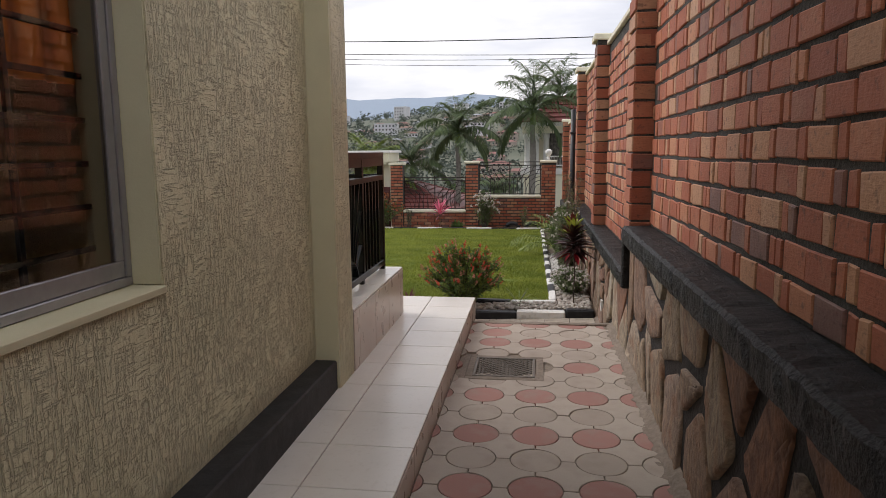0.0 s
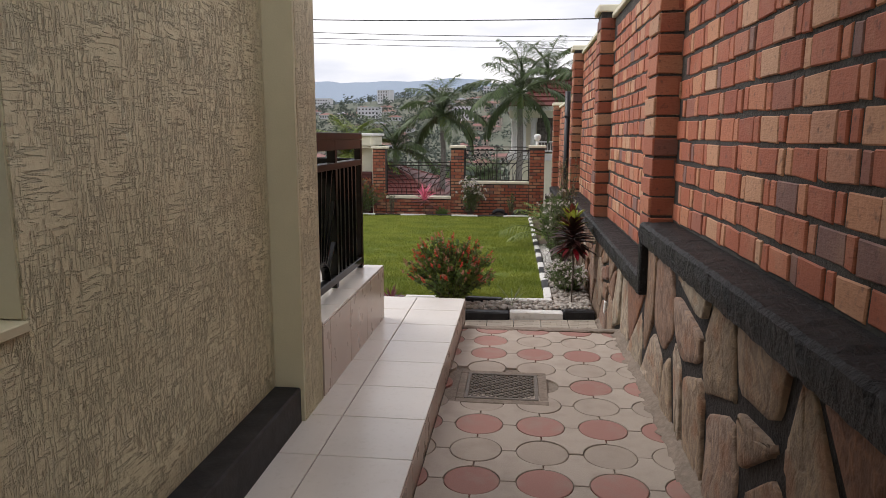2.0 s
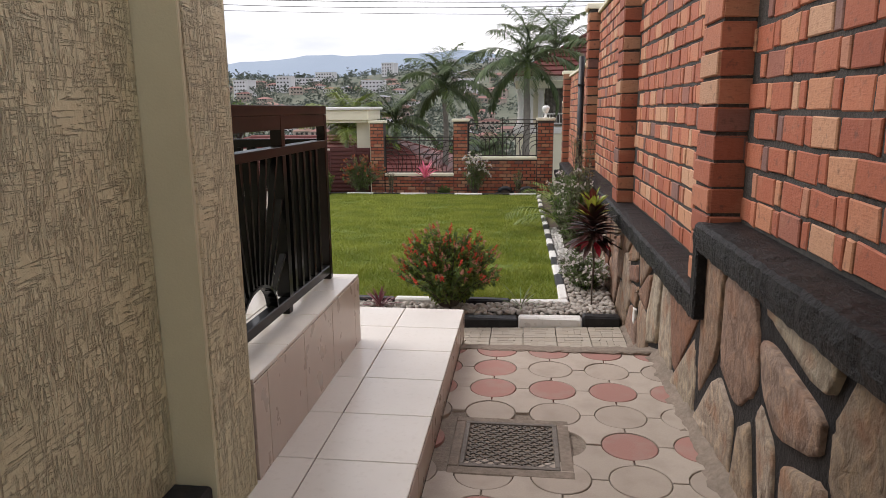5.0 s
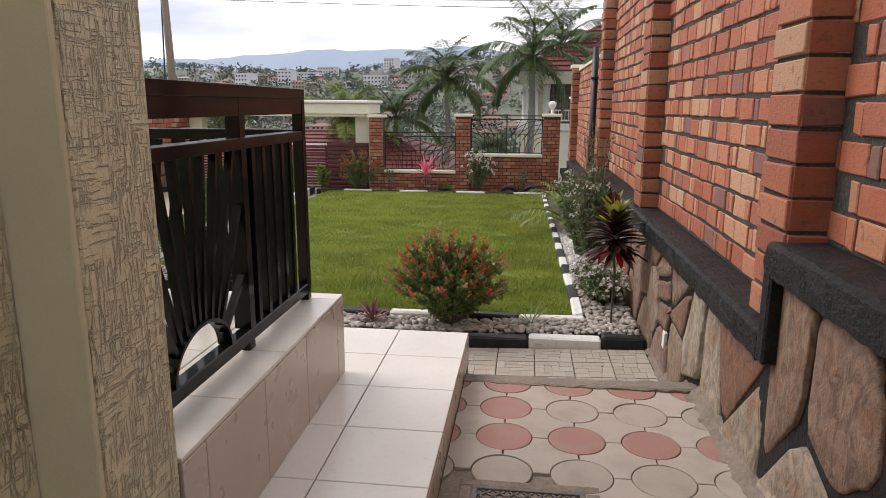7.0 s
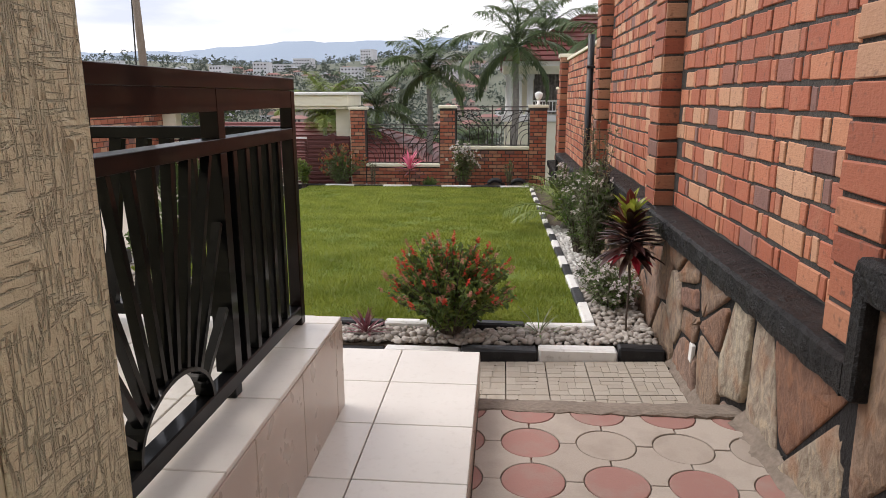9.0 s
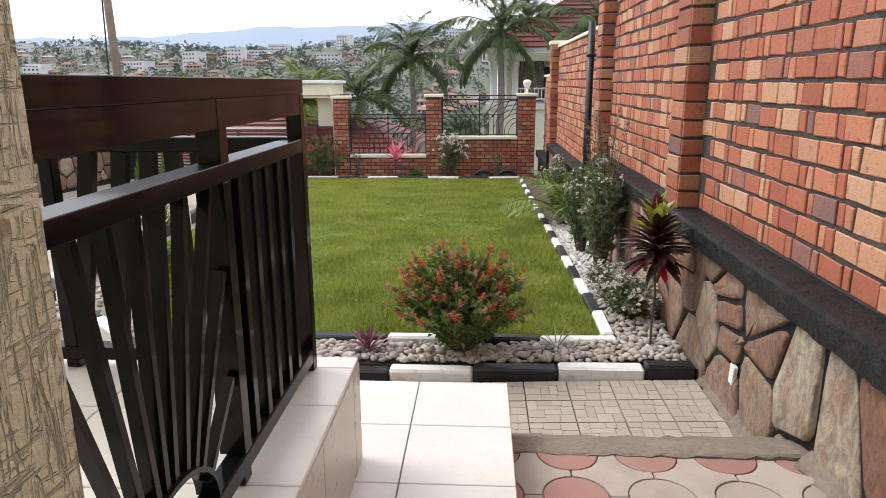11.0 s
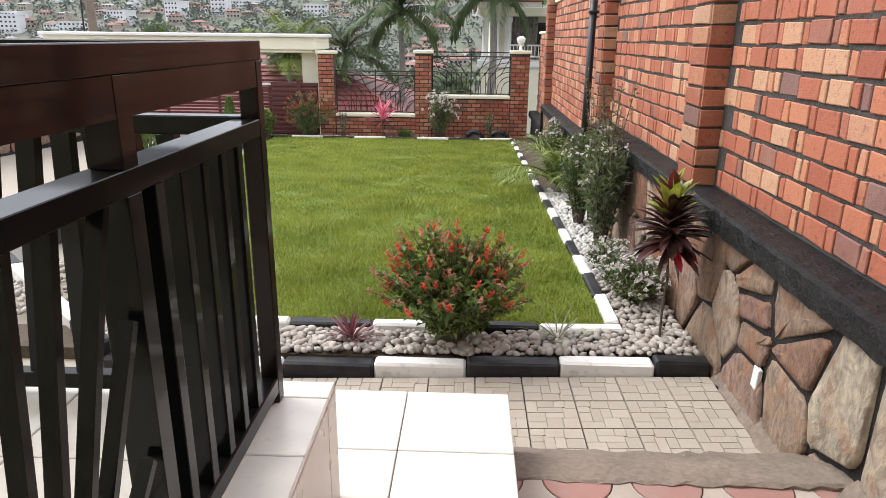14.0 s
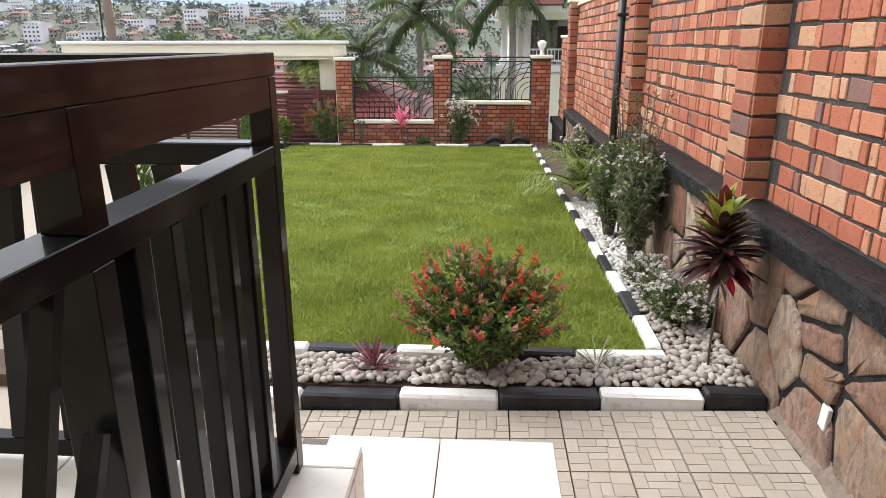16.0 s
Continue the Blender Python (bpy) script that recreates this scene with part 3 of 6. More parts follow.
def lay_porch():
    g, t = 0.004, 0.4

    def spans(cuts):
        return [(b, a) for a, b in zip(cuts, cuts[1:])]

    for y0, y1 in spans((PORCH_END, 5.39, 5.12, 4.71, 4.31, 3.95)):
        lay(slab_mesh("tile", 0.30 - g, y1 - y0 - g, 0.016, "tile"), (PORCH_X - 0.15, (y0 + y1) / 2, PORCH_Z - 0.008), porch, "tile")
    for y0, y1 in spans((PORCH_END, 5.37, 4.93, 4.50, 4.08, 3.95)):
        lay(slab_mesh("riser_tile", 0.014, y1 - y0 - g, 0.372, "riser_tile", 0.002), (PORCH_X - 0.007, (y0 + y1) / 2, PORCH_Z - 0.204), porch, "riser_tile")
    whole = slab_mesh("tile", t - g, t - g, 0.016, "tile")
    for i in range(11):
        for k in range(4):
            y = PORCH_END - t * (k + 0.5)
            if y > 3.93:
                lay(whole, (PORCH_X - 0.30 - t * (i + 0.5), y, PORCH_Z - 0.008), porch, "tile")
    front = slab_mesh("riser_tile", t - g, 0.014, 0.372, "riser_tile", 0.002)
    for i in range(11):
        lay(front, (PORCH_X - 0.2 - t * i, PORCH_END - 0.007, PORCH_Z - 0.204), porch, "riser_tile")


# ---- disc paving, concrete lip, block paving ----
path_bed = tagged(part("floor_path", boxes(((PLAT_X + 0.001, -4.0, -0.2), (STONE_X + 0.15, 5.86, PATH_Z - 0.014))), "dirt"), "paved side path of discs and concave blocks", "path", kind="structure")
PX, PY, DISC_R = 0.316, 0.290, 0.121
GRATE = (-0.432, 4.405, -0.008, 4.818)


def clip_poly(poly, axis, limit, keep_below):
    out = []
    for i, p in enumerate(poly):
        q = poly[(i + 1) % len(poly)]
        a, b = (p[axis] <= limit) == keep_below, (q[axis] <= limit) == keep_below
        if a:
            out.append(p)
        if a != b:
            f = (limit - p[axis]) / (q[axis] - p[axis])
            out.append((p[0] + (q[0] - p[0]) * f, p[1] + (q[1] - p[1]) * f))
    return out


def lay_path():
    x0, x1, yend = PLAT_X + 0.004, STONE_X - 0.02, 5.83
    cols = [-0.325 + PX * k for k in range(-1, 4)]
    rows = [5.232 + PY * k for k in range(-32, 3)]
    joined_red, joined_grey, joined_field = bmesh.new(), bmesh.new(), bmesh.new()

    def ragged(poly):
        poly = clip_poly(poly, 0, x0, False)
        poly = clip_poly(poly, 0, x1, True) if poly else poly
        return clip_poly(poly, 1, yend, True) if poly else poly

    for j, y in enumerate(rows):
        red_row = (round((y - 5.232) / PY) % 2) == 0
        for i, x in enumerate(cols):
            red = red_row or (abs(y - 5.232 - PY) < 0.01 and x < -0.2)
            disc = ragged([(x + DISC_R * math.cos(a), y + DISC_R * math.sin(a)) for a in (2 * math.pi * k / 28 for k in range(28))])
            g = 0.0035
            field = []
            for cx, cy, a0 in ((x, y, 90), (x + PX, y, 180), (x + PX, y + PY, 270), (x, y + PY, 360)):
                for k in range(8):
                    a = radians(a0 - 90 * k / 7)
                    field.append((cx + (DISC_R + 0.0045) * math.cos(a), cy + (DISC_R + 0.0045) * math.sin(a)))
            mx, my = x + PX / 2, y + PY / 2
            field = [(max(x + g, min(x + PX - g, u)), max(y + g, min(y + PY - g, v))) for u, v in field]
            field = ragged(field)
            for poly, mat, bmj, name in ((disc, "red_paver" if red else "grey_paver", joined_red if red else joined_grey, "disc_paver"), (field, "field_paver", joined_field, "field_paver")):
                if len(poly) < 4:
                    continue
                cx, cy = sum(p[0] for p in poly) / len(poly), sum(p[1] for p in poly) / len(poly)
                if GRATE[0] - 0.03 < cx < GRATE[2] + 0.03 and GRATE[1] - 0.03 < cy < GRATE[3] + 0.03:
                    continue
                lift = random.uniform(-0.002, 0.002)
                if y > 1.2:
                    bm = add_prism(bmesh.new(), [(u - cx, v - cy) for u, v in poly], -0.02, 0.0, inset=0.0025)
                    ob = part(name, fix_normals(bm), mat, path_bed)
                    ob.location = (cx, cy, PATH_Z + lift)
                    ob.rotation_euler = (random.uniform(-0.006, 0.006), random.uniform(-0.006, 0.006), 0)
                else:
                    add_prism(bmj, poly, PATH_Z - 0.02, PATH_Z + lift, inset=0.004)
    for bm, mat in ((joined_red, "red_paver"), (joined_grey, "grey_paver"), (joined_field, "field_paver")):
        tagged(part("paver_rest", fix_normals(bm), mat, path_bed), kind="stuff")


def rough_strip(name, pts_lo, pts_hi, mat, label, n=40, amp=0.012, seed=3):
    """A lumpy band of mortar between two lines."""
    rnd = random.Random(seed)
    bm = bmesh.new()
    rows = []
    for k in range(6):
        f = k / 5
        row = []
        for i in range(n + 1):
            u = i / n
            lo = Vector(pts_lo[0]).lerp(Vector(pts_lo[1]), u)
            hi = Vector(pts_hi[0]).lerp(Vector(pts_hi[1]), u)
            p = lo.lerp(hi, f)
            edge = 1.0 if k in (0, 5) else 0.4
            p += Vector((rnd.uniform(-amp, amp) * edge, rnd.uniform(-amp, amp) * edge, rnd.uniform(-amp, amp) * 0.5))
            row.append(bm.verts.new(p))
        rows.append(row)
    for a, b in zip(rows, rows[1:]):
        for i in range(n):
            bm.faces.new((a[i], a[i + 1], b[i + 1], b[i]))
    return tagged(part(name, fix_normals(bm), mat, smooth=True), label, "mortar", kind="structure")


def build_lip():
    bm = bmesh.new()
    n = 26
    prof = [(5.795, 0.02), (5.80, 0.253), (5.815, 0.257), (5.90, 0.246), (5.985, 0.222), (6.0, 0.208), (6.10, 0.165), (6.20, 0.118), (6.215, -0.05)]
    rnd = random.Random(5)
    rows = []
    for y, z in prof:
        row = []
        for i in range(n + 1):
            x = PLAT_X + 0.002 + (STONE_X + 0.04 - PLAT_X) * i / n
            w = 0.006 if z > 0.05 else 0
            row.append(bm.verts.new((x, y + rnd.uniform(-w, w) * 1.6, z + rnd.uniform(-w, w) * 0.6 + 0.02 * max(0, x))))
        rows.append(row)
    for a, b in zip(rows, rows[1:]):
        for i in range(n):
            bm.faces.new((a[i], a[i + 1], b[i + 1], b[i]))
    tagged(part("floor_lip", fix_normals(bm), "concrete"), "rough concrete lip stepping down from the path", "step", kind="structure")


build_lip()


def build_grate():
    """A cast drain cover with a diamond lattice, set in mortar."""
    x0, y0, x1, y1 = GRATE
    drain = thing("drain_cover", "rusty grey iron drain cover with diamond lattice set in mortar", "drain cover", ((x0 + x1) / 2, (y0 + y1) / 2, PATH_Z - 0.014))
    w, h = (x1 - x0) / 2, (y1 - y0) / 2
    rim = boxes(((-w - 0.05, -h - 0.06, 0), (w + 0.06, -h, 0.017)), ((-w - 0.05, h, 0), (w + 0.06, h + 0.05, 0.016)), ((-w - 0.05, -h, 0), (-w, h, 0.017)), ((w, -h, 0), (w + 0.06, h, 0.016)), bevel=0.006)
    part("mortar_surround", rim, "concrete", drain, "rough mortar surround")
    part("frame", boxes(((-w, -h, 0), (w, -h + 0.02, 0.02)), ((-w, h - 0.02, 0), (w, h, 0.02)), ((-w, -h + 0.02, 0), (-w + 0.02, h - 0.02, 0.02)), ((w - 0.02, -h + 0.02, 0), (w, h - 0.02, 0.02)), bevel=0.002), "drain", drain)
    part("plate", boxes(((-w + 0.02, -h + 0.02, 0), (w - 0.02, h - 0.02, 0.009))), "dirt", drain, "dirt-filled plate under the lattice")
    bm = bmesh.new()
    a, b = w - 0.025, h - 0.025
    step = 0.042
    for sgn in (1, -1):
        for k in range(-12, 13):
            c = k * step
            pts = []
            for u in (-a, a):
                v = sgn * u * 0.8 + c
                if -b <= v <= b:
                    pts.append((u, v))
            for v in (-b, b):
                u = sgn * (v - c) / 0.8
                if -a < u < a:
                    pts.append((u, v))
            if len(pts) >= 2:
                add_bar(bm, (*pts[0], 0.011), (*pts[1], 0.011), 0.009, 0.008, (0, 0, 1))
    part("lattice", bm, "drain", drain)


M["drain"] = speckled("rusty_iron", [(0.3, (0.10, 0.085, 0.075)), (0.7, (0.20, 0.175, 0.15))], 45, 0.75, 0.5, 0.004)
build_grate()

block_bed = tagged(part("floor_blocks", boxes(((-9.0, 5.60, -0.25), (STONE_X + 0.15, 7.25, -0.16))), "dirt"), "pale moulded block paving in front of the bed", "paving", kind="structure")


def lay_blocks():
    """Moulded slabs of 0.29 m, each pressed with a pattern of small oblongs."""
    s, g = 0.256, 0.005
    pattern = [(0, 0, .36, .22), (.36, 0, .68, .36), (.68, 0, 1, .36), (0, .22, .36, .56), (.36, .36, .72, .56), (.72, .36, 1, .72), (0, .56, .22, 1), (.22, .56, .72, .76), (.22, .76, .56, 1), (.56, .76, .78, 1), (.78, .72, 1, 1), (.72, .72, .78, .76)]
    meshes = []
    for turn in range(4):
        bm = bmesh.new()
        add_box(bm, (-s / 2 + g / 2, -s / 2 + g / 2, -0.02), (s / 2 - g / 2, s / 2 - g / 2, -0.006))
        for a, b, c, d in pattern[:-1]:
            for _ in range(turn):
                a, b, c, d = 1 - d, a, 1 - b, c
            u = s - g
            add_box(bm, (-u / 2 + u * a + 0.002, -u / 2 + u * b + 0.002, -0.006), (-u / 2 + u * c - 0.002, -u / 2 + u * d - 0.002, 0.0))
        meshes.append(mesh_of(bm, "block", "pale_paver"))
    for i in range(-29, 3):
        for j in range(4):
            x, y = -0.036 + s * i, 7.10 - s * (j + 0.5)
            if x + s / 2 > STONE_X + 0.03 or (y - s / 2 < 6.14 and x < PLAT_X + 0.1) or y - s / 2 < 6.05:
                continue
            ob = lay(meshes[(i + j) % 2 * 1 + (0 if j else 2) * (i % 2)], (x, y, cross(max(x, -2.5))), block_bed, "block")
            ob.rotation_euler = (0, -0.035 if x > -2.4 else 0, 0)


rough_strip("trim_block_edge", ((0.585, 6.2, -0.01), (0.60, 7.09, -0.01)), ((STONE_X + 0.03, 6.2, 0.11), (STONE_X + 0.03, 7.09, 0.04)), "concrete", "crumbled mortar edge along the stone wall", 30, 0.018)
rough_strip("trim_path_edge", ((STONE_X - 0.05, -1.5, PATH_Z - 0.004), (STONE_X - 0.05, 5.8, PATH_Z - 0.004)), ((STONE_X + 0.03, -1.5, PATH_Z + 0.05), (STONE_X + 0.03, 5.8, PATH_Z + 0.05)), "concrete", "crumbled mortar edge along the stone wall", 170, 0.020, 4)

# ---- right boundary wall: stone base, black coping, brick panels, pilasters ----
PIL = [(4.92, 0.28), (7.90, 0.30), (11.17, 0.31), (16.65, 0.32)]
# panels: from y, to y, coping height, brick top
PANELS = [(-4.0, 4.95, 1.215, 3.36), (4.95, 7.90, 0.89, 2.89), (7.90, 11.17, 0.885, 2.92), (11.17, 16.65, 0.57, 2.36), (16.65, FENCE_Y + 0.3, 0.18, 1.84)]
COURSE, BRICK_LEN = 0.1185, 0.262


def build_right_wall():
    core = tagged(part("wall_boundary", boxes(*[((BRICK_X + 0.006, a, -0.6), (BRICK_X + 0.22, b, top - 0.002)) for a, b, _, top in PANELS]), "mortar"), "red brick boundary wall with dark mortar joints", "wall", kind="structure")
    stone = tagged(part("wall_stone_base", boxes(*[((STONE_X + 0.028, a, -0.6), (BRICK_X + 0.004, b, low - 0.11)) for a, b, low, _ in PANELS]), "black_mortar"), "split stone base of the wall with black painted joints", "wall", kind="structure")
    for n, (a, b, low, top) in enumerate(PANELS):
        bm = bmesh.new()
        k = max(2, int((b - a) / 0.045))
        rnd = random.Random(20 + n)
        ring_rows = []
        for i in range(k + 1):
            y = a + (b - a) * i / k
            r = lambda: rnd.uniform(-0.0065, 0.0065)
            ring_rows.append([bm.verts.new(p) for p in ((BRICK_X + 0.004, y, low - 0.115), (STONE_X - 0.032, y, low - 0.12 + r()), (STONE_X - 0.036 + r(), y, low - 0.07 + r()), (STONE_X - 0.034 + r(), y, low - 0.016), (STONE_X - 0.018, y, low + r() * 0.6), (STONE_X + 0.05, y, low + 0.004 + r()), (BRICK_X + 0.004, y, low + 0.006))])
        for p, q in zip(ring_rows, ring_rows[1:]):
            for i in range(7):
                bm.faces.new((p[i], q[i], q[(i + 1) % 7], p[(i + 1) % 7]))
        bm.faces.new(ring_rows[0])
        bm.faces.new(ring_rows[-1][::-1])
        tagged(part("trim_coping", fix_normals(bm), "black_coping"), "rough black painted ledge along the stone base", "ledge", kind="structure")
        if n:
            w = PANELS[n - 1][2]
            drop = boxes(((STONE_X - 0.034, a - 0.07, low - 0.12), (STONE_X + 0.03, a + 0.002, w - 0.10)), bevel=0.008)
            tagged(part("trim_coping_step", drop, "black_coping"), "black painted step between two ledges", "ledge", kind="structure")
        cap = boxes(((BRICK_X - 0.03, a + 0.16, top), (BRICK_X + 0.25, b - 0.0, top + 0.05)), bevel=0.008)
        tagged(part("trim_wall_cap", cap, "cream"), "pale cement cap on the brick wall", "cap", kind="structure")
    return core, stone


boundary, stone_base = build_right_wall()


def brick_bm(length, h, depth, rnd, groove=True):
    """A fired brick, its face split by an upright groove into a broad and a narrow part."""
    bm = bmesh.new()
    u = length / 2
    if groove:
        cut = u - length * rnd.uniform(0.22, 0.27)
        spans = ((-u, cut - 0.005), (cut + 0.005, u)) if rnd.random() < 0.5 else ((-u, -cut - 0.005), (-cut + 0.005, u))
    else:
        spans = ((-u, u),)
    for y0, y1 in spans:
        j = lambda: rnd.uniform(-0.005, 0.005)
        x = rnd.uniform(-0.004, 0.004)
        c = 0.0045
        back = [bm.verts.new(p) for p in ((depth, y0, -h / 2), (depth, y1, -h / 2), (depth, y1, h / 2), (depth, y0, h / 2))]
        mid = [bm.verts.new(p) for p in ((x + c, y0 + j(), -h / 2 + j()), (x + c, y1 + j(), -h / 2 + j()), (x + c, y1 + j(), h / 2 + j()), (x + c, y0 + j(), h / 2 + j()))]
        front = [bm.verts.new((x, v.co.y + (c if v.co.y < (y0 + y1) / 2 else -c), v.co.z + (c if v.co.z < 0 else -c))) for v in mid]
        for p, q in ((back, mid), (mid, front)):
            for k in range(4):
                bm.faces.new((p[k], p[(k + 1) % 4], q[(k + 1) % 4], q[k]))
        bm.faces.new(front)
    return fix_normals(bm)


def lay_wall_bricks():
    rnd = random.Random(11)
    gap = 0.013
    kinds = [mesh_of(brick_bm(BRICK_LEN - gap, COURSE - 0.021, 0.03, rnd), "brick", "brick") for _ in range(14)]
    rest_v, rest_f = [], []
    for a, b, low, top in PANELS:
        z, row = low + 0.01 + COURSE / 2, 0
        while z + COURSE / 2 < top + 0.02:
            y = a + 0.16 + BRICK_LEN * (0.5 if row % 2 else 0.0) + rnd.uniform(-0.05, 0.05) - BRICK_LEN
            while y + BRICK_LEN < b + 0.05:
                y += BRICK_LEN
                if y - BRICK_LEN / 2 < a - 0.02 or y + BRICK_LEN / 2 > b + 0.06:
                    continue
                me = kinds[rnd.randrange(14)]
                zz = z + rnd.uniform(-0.003, 0.003) + 0.004 * math.sin(y * 2.1 + row)
                if 1.25 < y < 4.95 and z < 2.62:
                    lay(me, (BRICK_X - 0.002, y, zz), boundary, "brick", (rnd.uniform(-0.012, 0.012), 0, 0))
                else:
                    off = len(rest_v)
                    rest_v.extend((v.co.x + BRICK_X - 0.002, v.co.y + y, v.co.z + zz) for v in me.vertices)
                    rest_f.extend(tuple(i + off for i in p.vertices) for p in me.polygons)
            z += COURSE
            row += 1
    me = bpy.data.meshes.new("brick_rest")
    me.from_pydata(rest_v, [], rest_f)
    me.materials.append(M["brick"])
    ob = tagged(new("brick_rest", me), kind="stuff")
    ob.parent = boundary


def build_pilasters():
    rnd = random.Random(12)
    side = [mesh_of(brick_bm(0.288, COURSE - 0.016, 0.14, rnd, False), "brick", "brick_dark") for _ in range(5)]
    for n, (y, w) in enumerate(PIL):
        low, top = PANELS[n][2], PANELS[n][3] if n == 0 else PANELS[n][3] + 0.06
        foot = PANELS[n + 1][2]
        pil = tagged(part("wall_pilaster", boxes(((PILASTER_X + 0.012, y, foot - 0.1), (BRICK_X + 0.23, y + w, top))), "mortar"), "red brick pilaster with dark joints on the boundary wall", "pilaster", kind="structure")
        z = foot + COURSE / 2 + 0.006
        while z + COURSE / 2 < top + 0.03:
            lay(side[rnd.randrange(5)], (PILASTER_X + rnd.uniform(-0.003, 0.003), y + w / 2, z), pil, "brick")
            ob = lay(side[rnd.randrange(5)], (PILASTER_X + 0.078, y - 0.006, z), pil, "brick")
            ob.rotation_euler = (0, 0, math.pi / 2)
            ob.scale = (1, 0.49, 1)
            z += COURSE
        if n in (1, 2, 3):
            cap = boxes(((PILASTER_X - 0.03, y - 0.03, top), (BRICK_X + 0.25, y + w + 0.03, top + 0.07)), bevel=0.01)
            tagged(part("trim_pilaster_cap", cap, "cream"), "pale cement cap on a pilaster", "cap", kind="structure")


def voronoi(seeds, lo, hi, gap):
    """Cells of scattered seeds in a box, each shrunk by a gap."""
    cells = []
    for i, (sx, sy) in enumerate(seeds):
        poly = [(lo[0], lo[1]), (hi[0], lo[1]), (hi[0], hi[1]), (lo[0], hi[1])]
        for j, (tx, ty) in enumerate(seeds):
            if i == j or abs(tx - sx) > 1.2:
                continue
            nx, ny = tx - sx, ty - sy
            d = math.hypot(nx, ny)
            nx, ny = nx / d, ny / d
            c = nx * (sx + tx) / 2 + ny * (sy + ty) / 2 - gap / 2
            out = []
            for k, p in enumerate(poly):
                q = poly[(k + 1) % len(poly)]
                a, b = nx * p[0] + ny * p[1] - c, nx * q[0] + ny * q[1] - c
                if a <= 0:
                    out.append(p)
                if a * b < 0:
                    f = a / (a - b)
                    out.append((p[0] + (q[0] - p[0]) * f, p[1] + (q[1] - p[1]) * f))
            poly = out
            if len(poly) < 3:
                break
        if len(poly) >= 3:
            cells.append(poly)
    return cells


def rounded(poly, times=2, cut=0.22):
    for _ in range(times):
        out = []
        for i, p in enumerate(poly):
            q = poly[(i + 1) % len(poly)]
            out.append((p[0] + (q[0] - p[0]) * cut, p[1] + (q[1] - p[1]) * cut))
            out.append((p[0] + (q[0] - p[0]) * (1 - cut), p[1] + (q[1] - p[1]) * (1 - cut)))
        poly = out
    return poly


def lay_stones(parent, x_face, a, b, z0, z1, rnd, side=-1, size=(0.33, 0.44), joint=(0.030, 0.042)):
    """Split stones with rounded outlines, proud of black joints."""
    ny, nz = max(2, round((b - a) / size[0])), max(1, round((z1 - z0) / size[1]))
    shift = 0.42 if nz > 1 else 0.10
    seeds = []
    for i in range(ny):
        for j in range(nz):
            seeds.append((a + (b - a) * (i + 0.5 + rnd.uniform(-0.44, 0.44)) / ny, z0 + (z1 - z0) * (j + 0.5 + rnd.uniform(-shift, shift) + (0.15 if i % 2 else -0.15)) / nz))
    for i in range(ny):
        if rnd.random() < (0.5 if nz > 1 else 0.3):
            seeds.append((a + (b - a) * (i + rnd.random()) / ny, z0 + (z1 - z0) * rnd.random()))
    for poly in voronoi(seeds, (a + 0.015, z0), (b - 0.015, z1), rnd.uniform(*joint)):
        cy, cz = sum(p[0] for p in poly) / len(poly), sum(p[1] for p in poly) / len(poly)
        poly = [(u - cy + rnd.uniform(-0.008, 0.008), v - cz + rnd.uniform(-0.008, 0.008)) for u, v in rounded(poly, 2, 0.11)]
        if max(abs(u) for u, _ in poly) < 0.025:
            continue
        bm = bmesh.new()
        n = len(poly)
        proud = rnd.uniform(0.010, 0.024)
        ty, tz = rnd.uniform(-0.05, 0.05), rnd.uniform(-0.05, 0.05)
        rings = []
        for s, h in ((1.0, -0.04), (1.0, proud * 0.62), (0.955, proud * 0.97), (0.55, proud)):
            rings.append([bm.verts.new((side * (h + (0 if h < 0 else u * s * ty + v * s * tz + rnd.uniform(-0.0025, 0.0025))), u * s, v * s)) for u, v in poly])
        mid = bm.verts.new((side * proud, 0, 0))
        for p, q in zip(rings, rings[1:]):
            for k in range(n):
                bm.faces.new((p[k], p[(k + 1) % n], q[(k + 1) % n], q[k]))
        for k in range(n):
            bm.faces.new((rings[-1][k], rings[-1][(k + 1) % n], mid))
        ob = part("stone", fix_normals(bm), "stone", parent, smooth=True)
        ob.location = (x_face, cy, cz)


def lay_base_stones():
    rnd = random.Random(31)
    for n, (a, b, low, _) in enumerate(PANELS[:4]):
        if n == 0:
            a = -0.6
        z0 = PATH_Z - 0.06 if n == 0 else (-0.06 if n < 3 else -0.25)
        if n == 1:
            lay_stones(stone_base, STONE_X + 0.028, a, 5.8, PATH_Z - 0.08, low - 0.125, rnd)
            a = 5.8
        lay_stones(stone_base, STONE_X + 0.028, a, b, z0, low - 0.125, rnd, size=(0.23, 0.62) if n == 0 else (0.33, 0.44), joint=(0.055, 0.075) if n == 0 else (0.028, 0.038))
    chip = part("tile_chip", boxes(((-0.022, -0.028, -0.055), (0.0, 0.028, 0.055)), bevel=0.003), "white_wall", stone_base, "white ceramic chip set in the joint")
    chip.location, chip.rotation_euler = (STONE_X + 0.022, 6.635, 0.245), (0.12, 0, 0)


def build_drain_pipe():
    pipe = thing("drain_pipe", "black plastic drain pipe standing against the boundary wall", "pipe", (0.60, 11.66, -0.18))
    part("tube", add_tube(bmesh.new(), [(0, 0, 0), (0, 0, 2.6)], 0.042, 14), "pipe", pipe, smooth=True)
    for z in (0.9, 2.2):
        part("bracket", boxes(((-0.05, -0.05, z), (0.16, 0.05, z + 0.03)), bevel=0.004), "pipe", pipe)


build_drain_pipe()


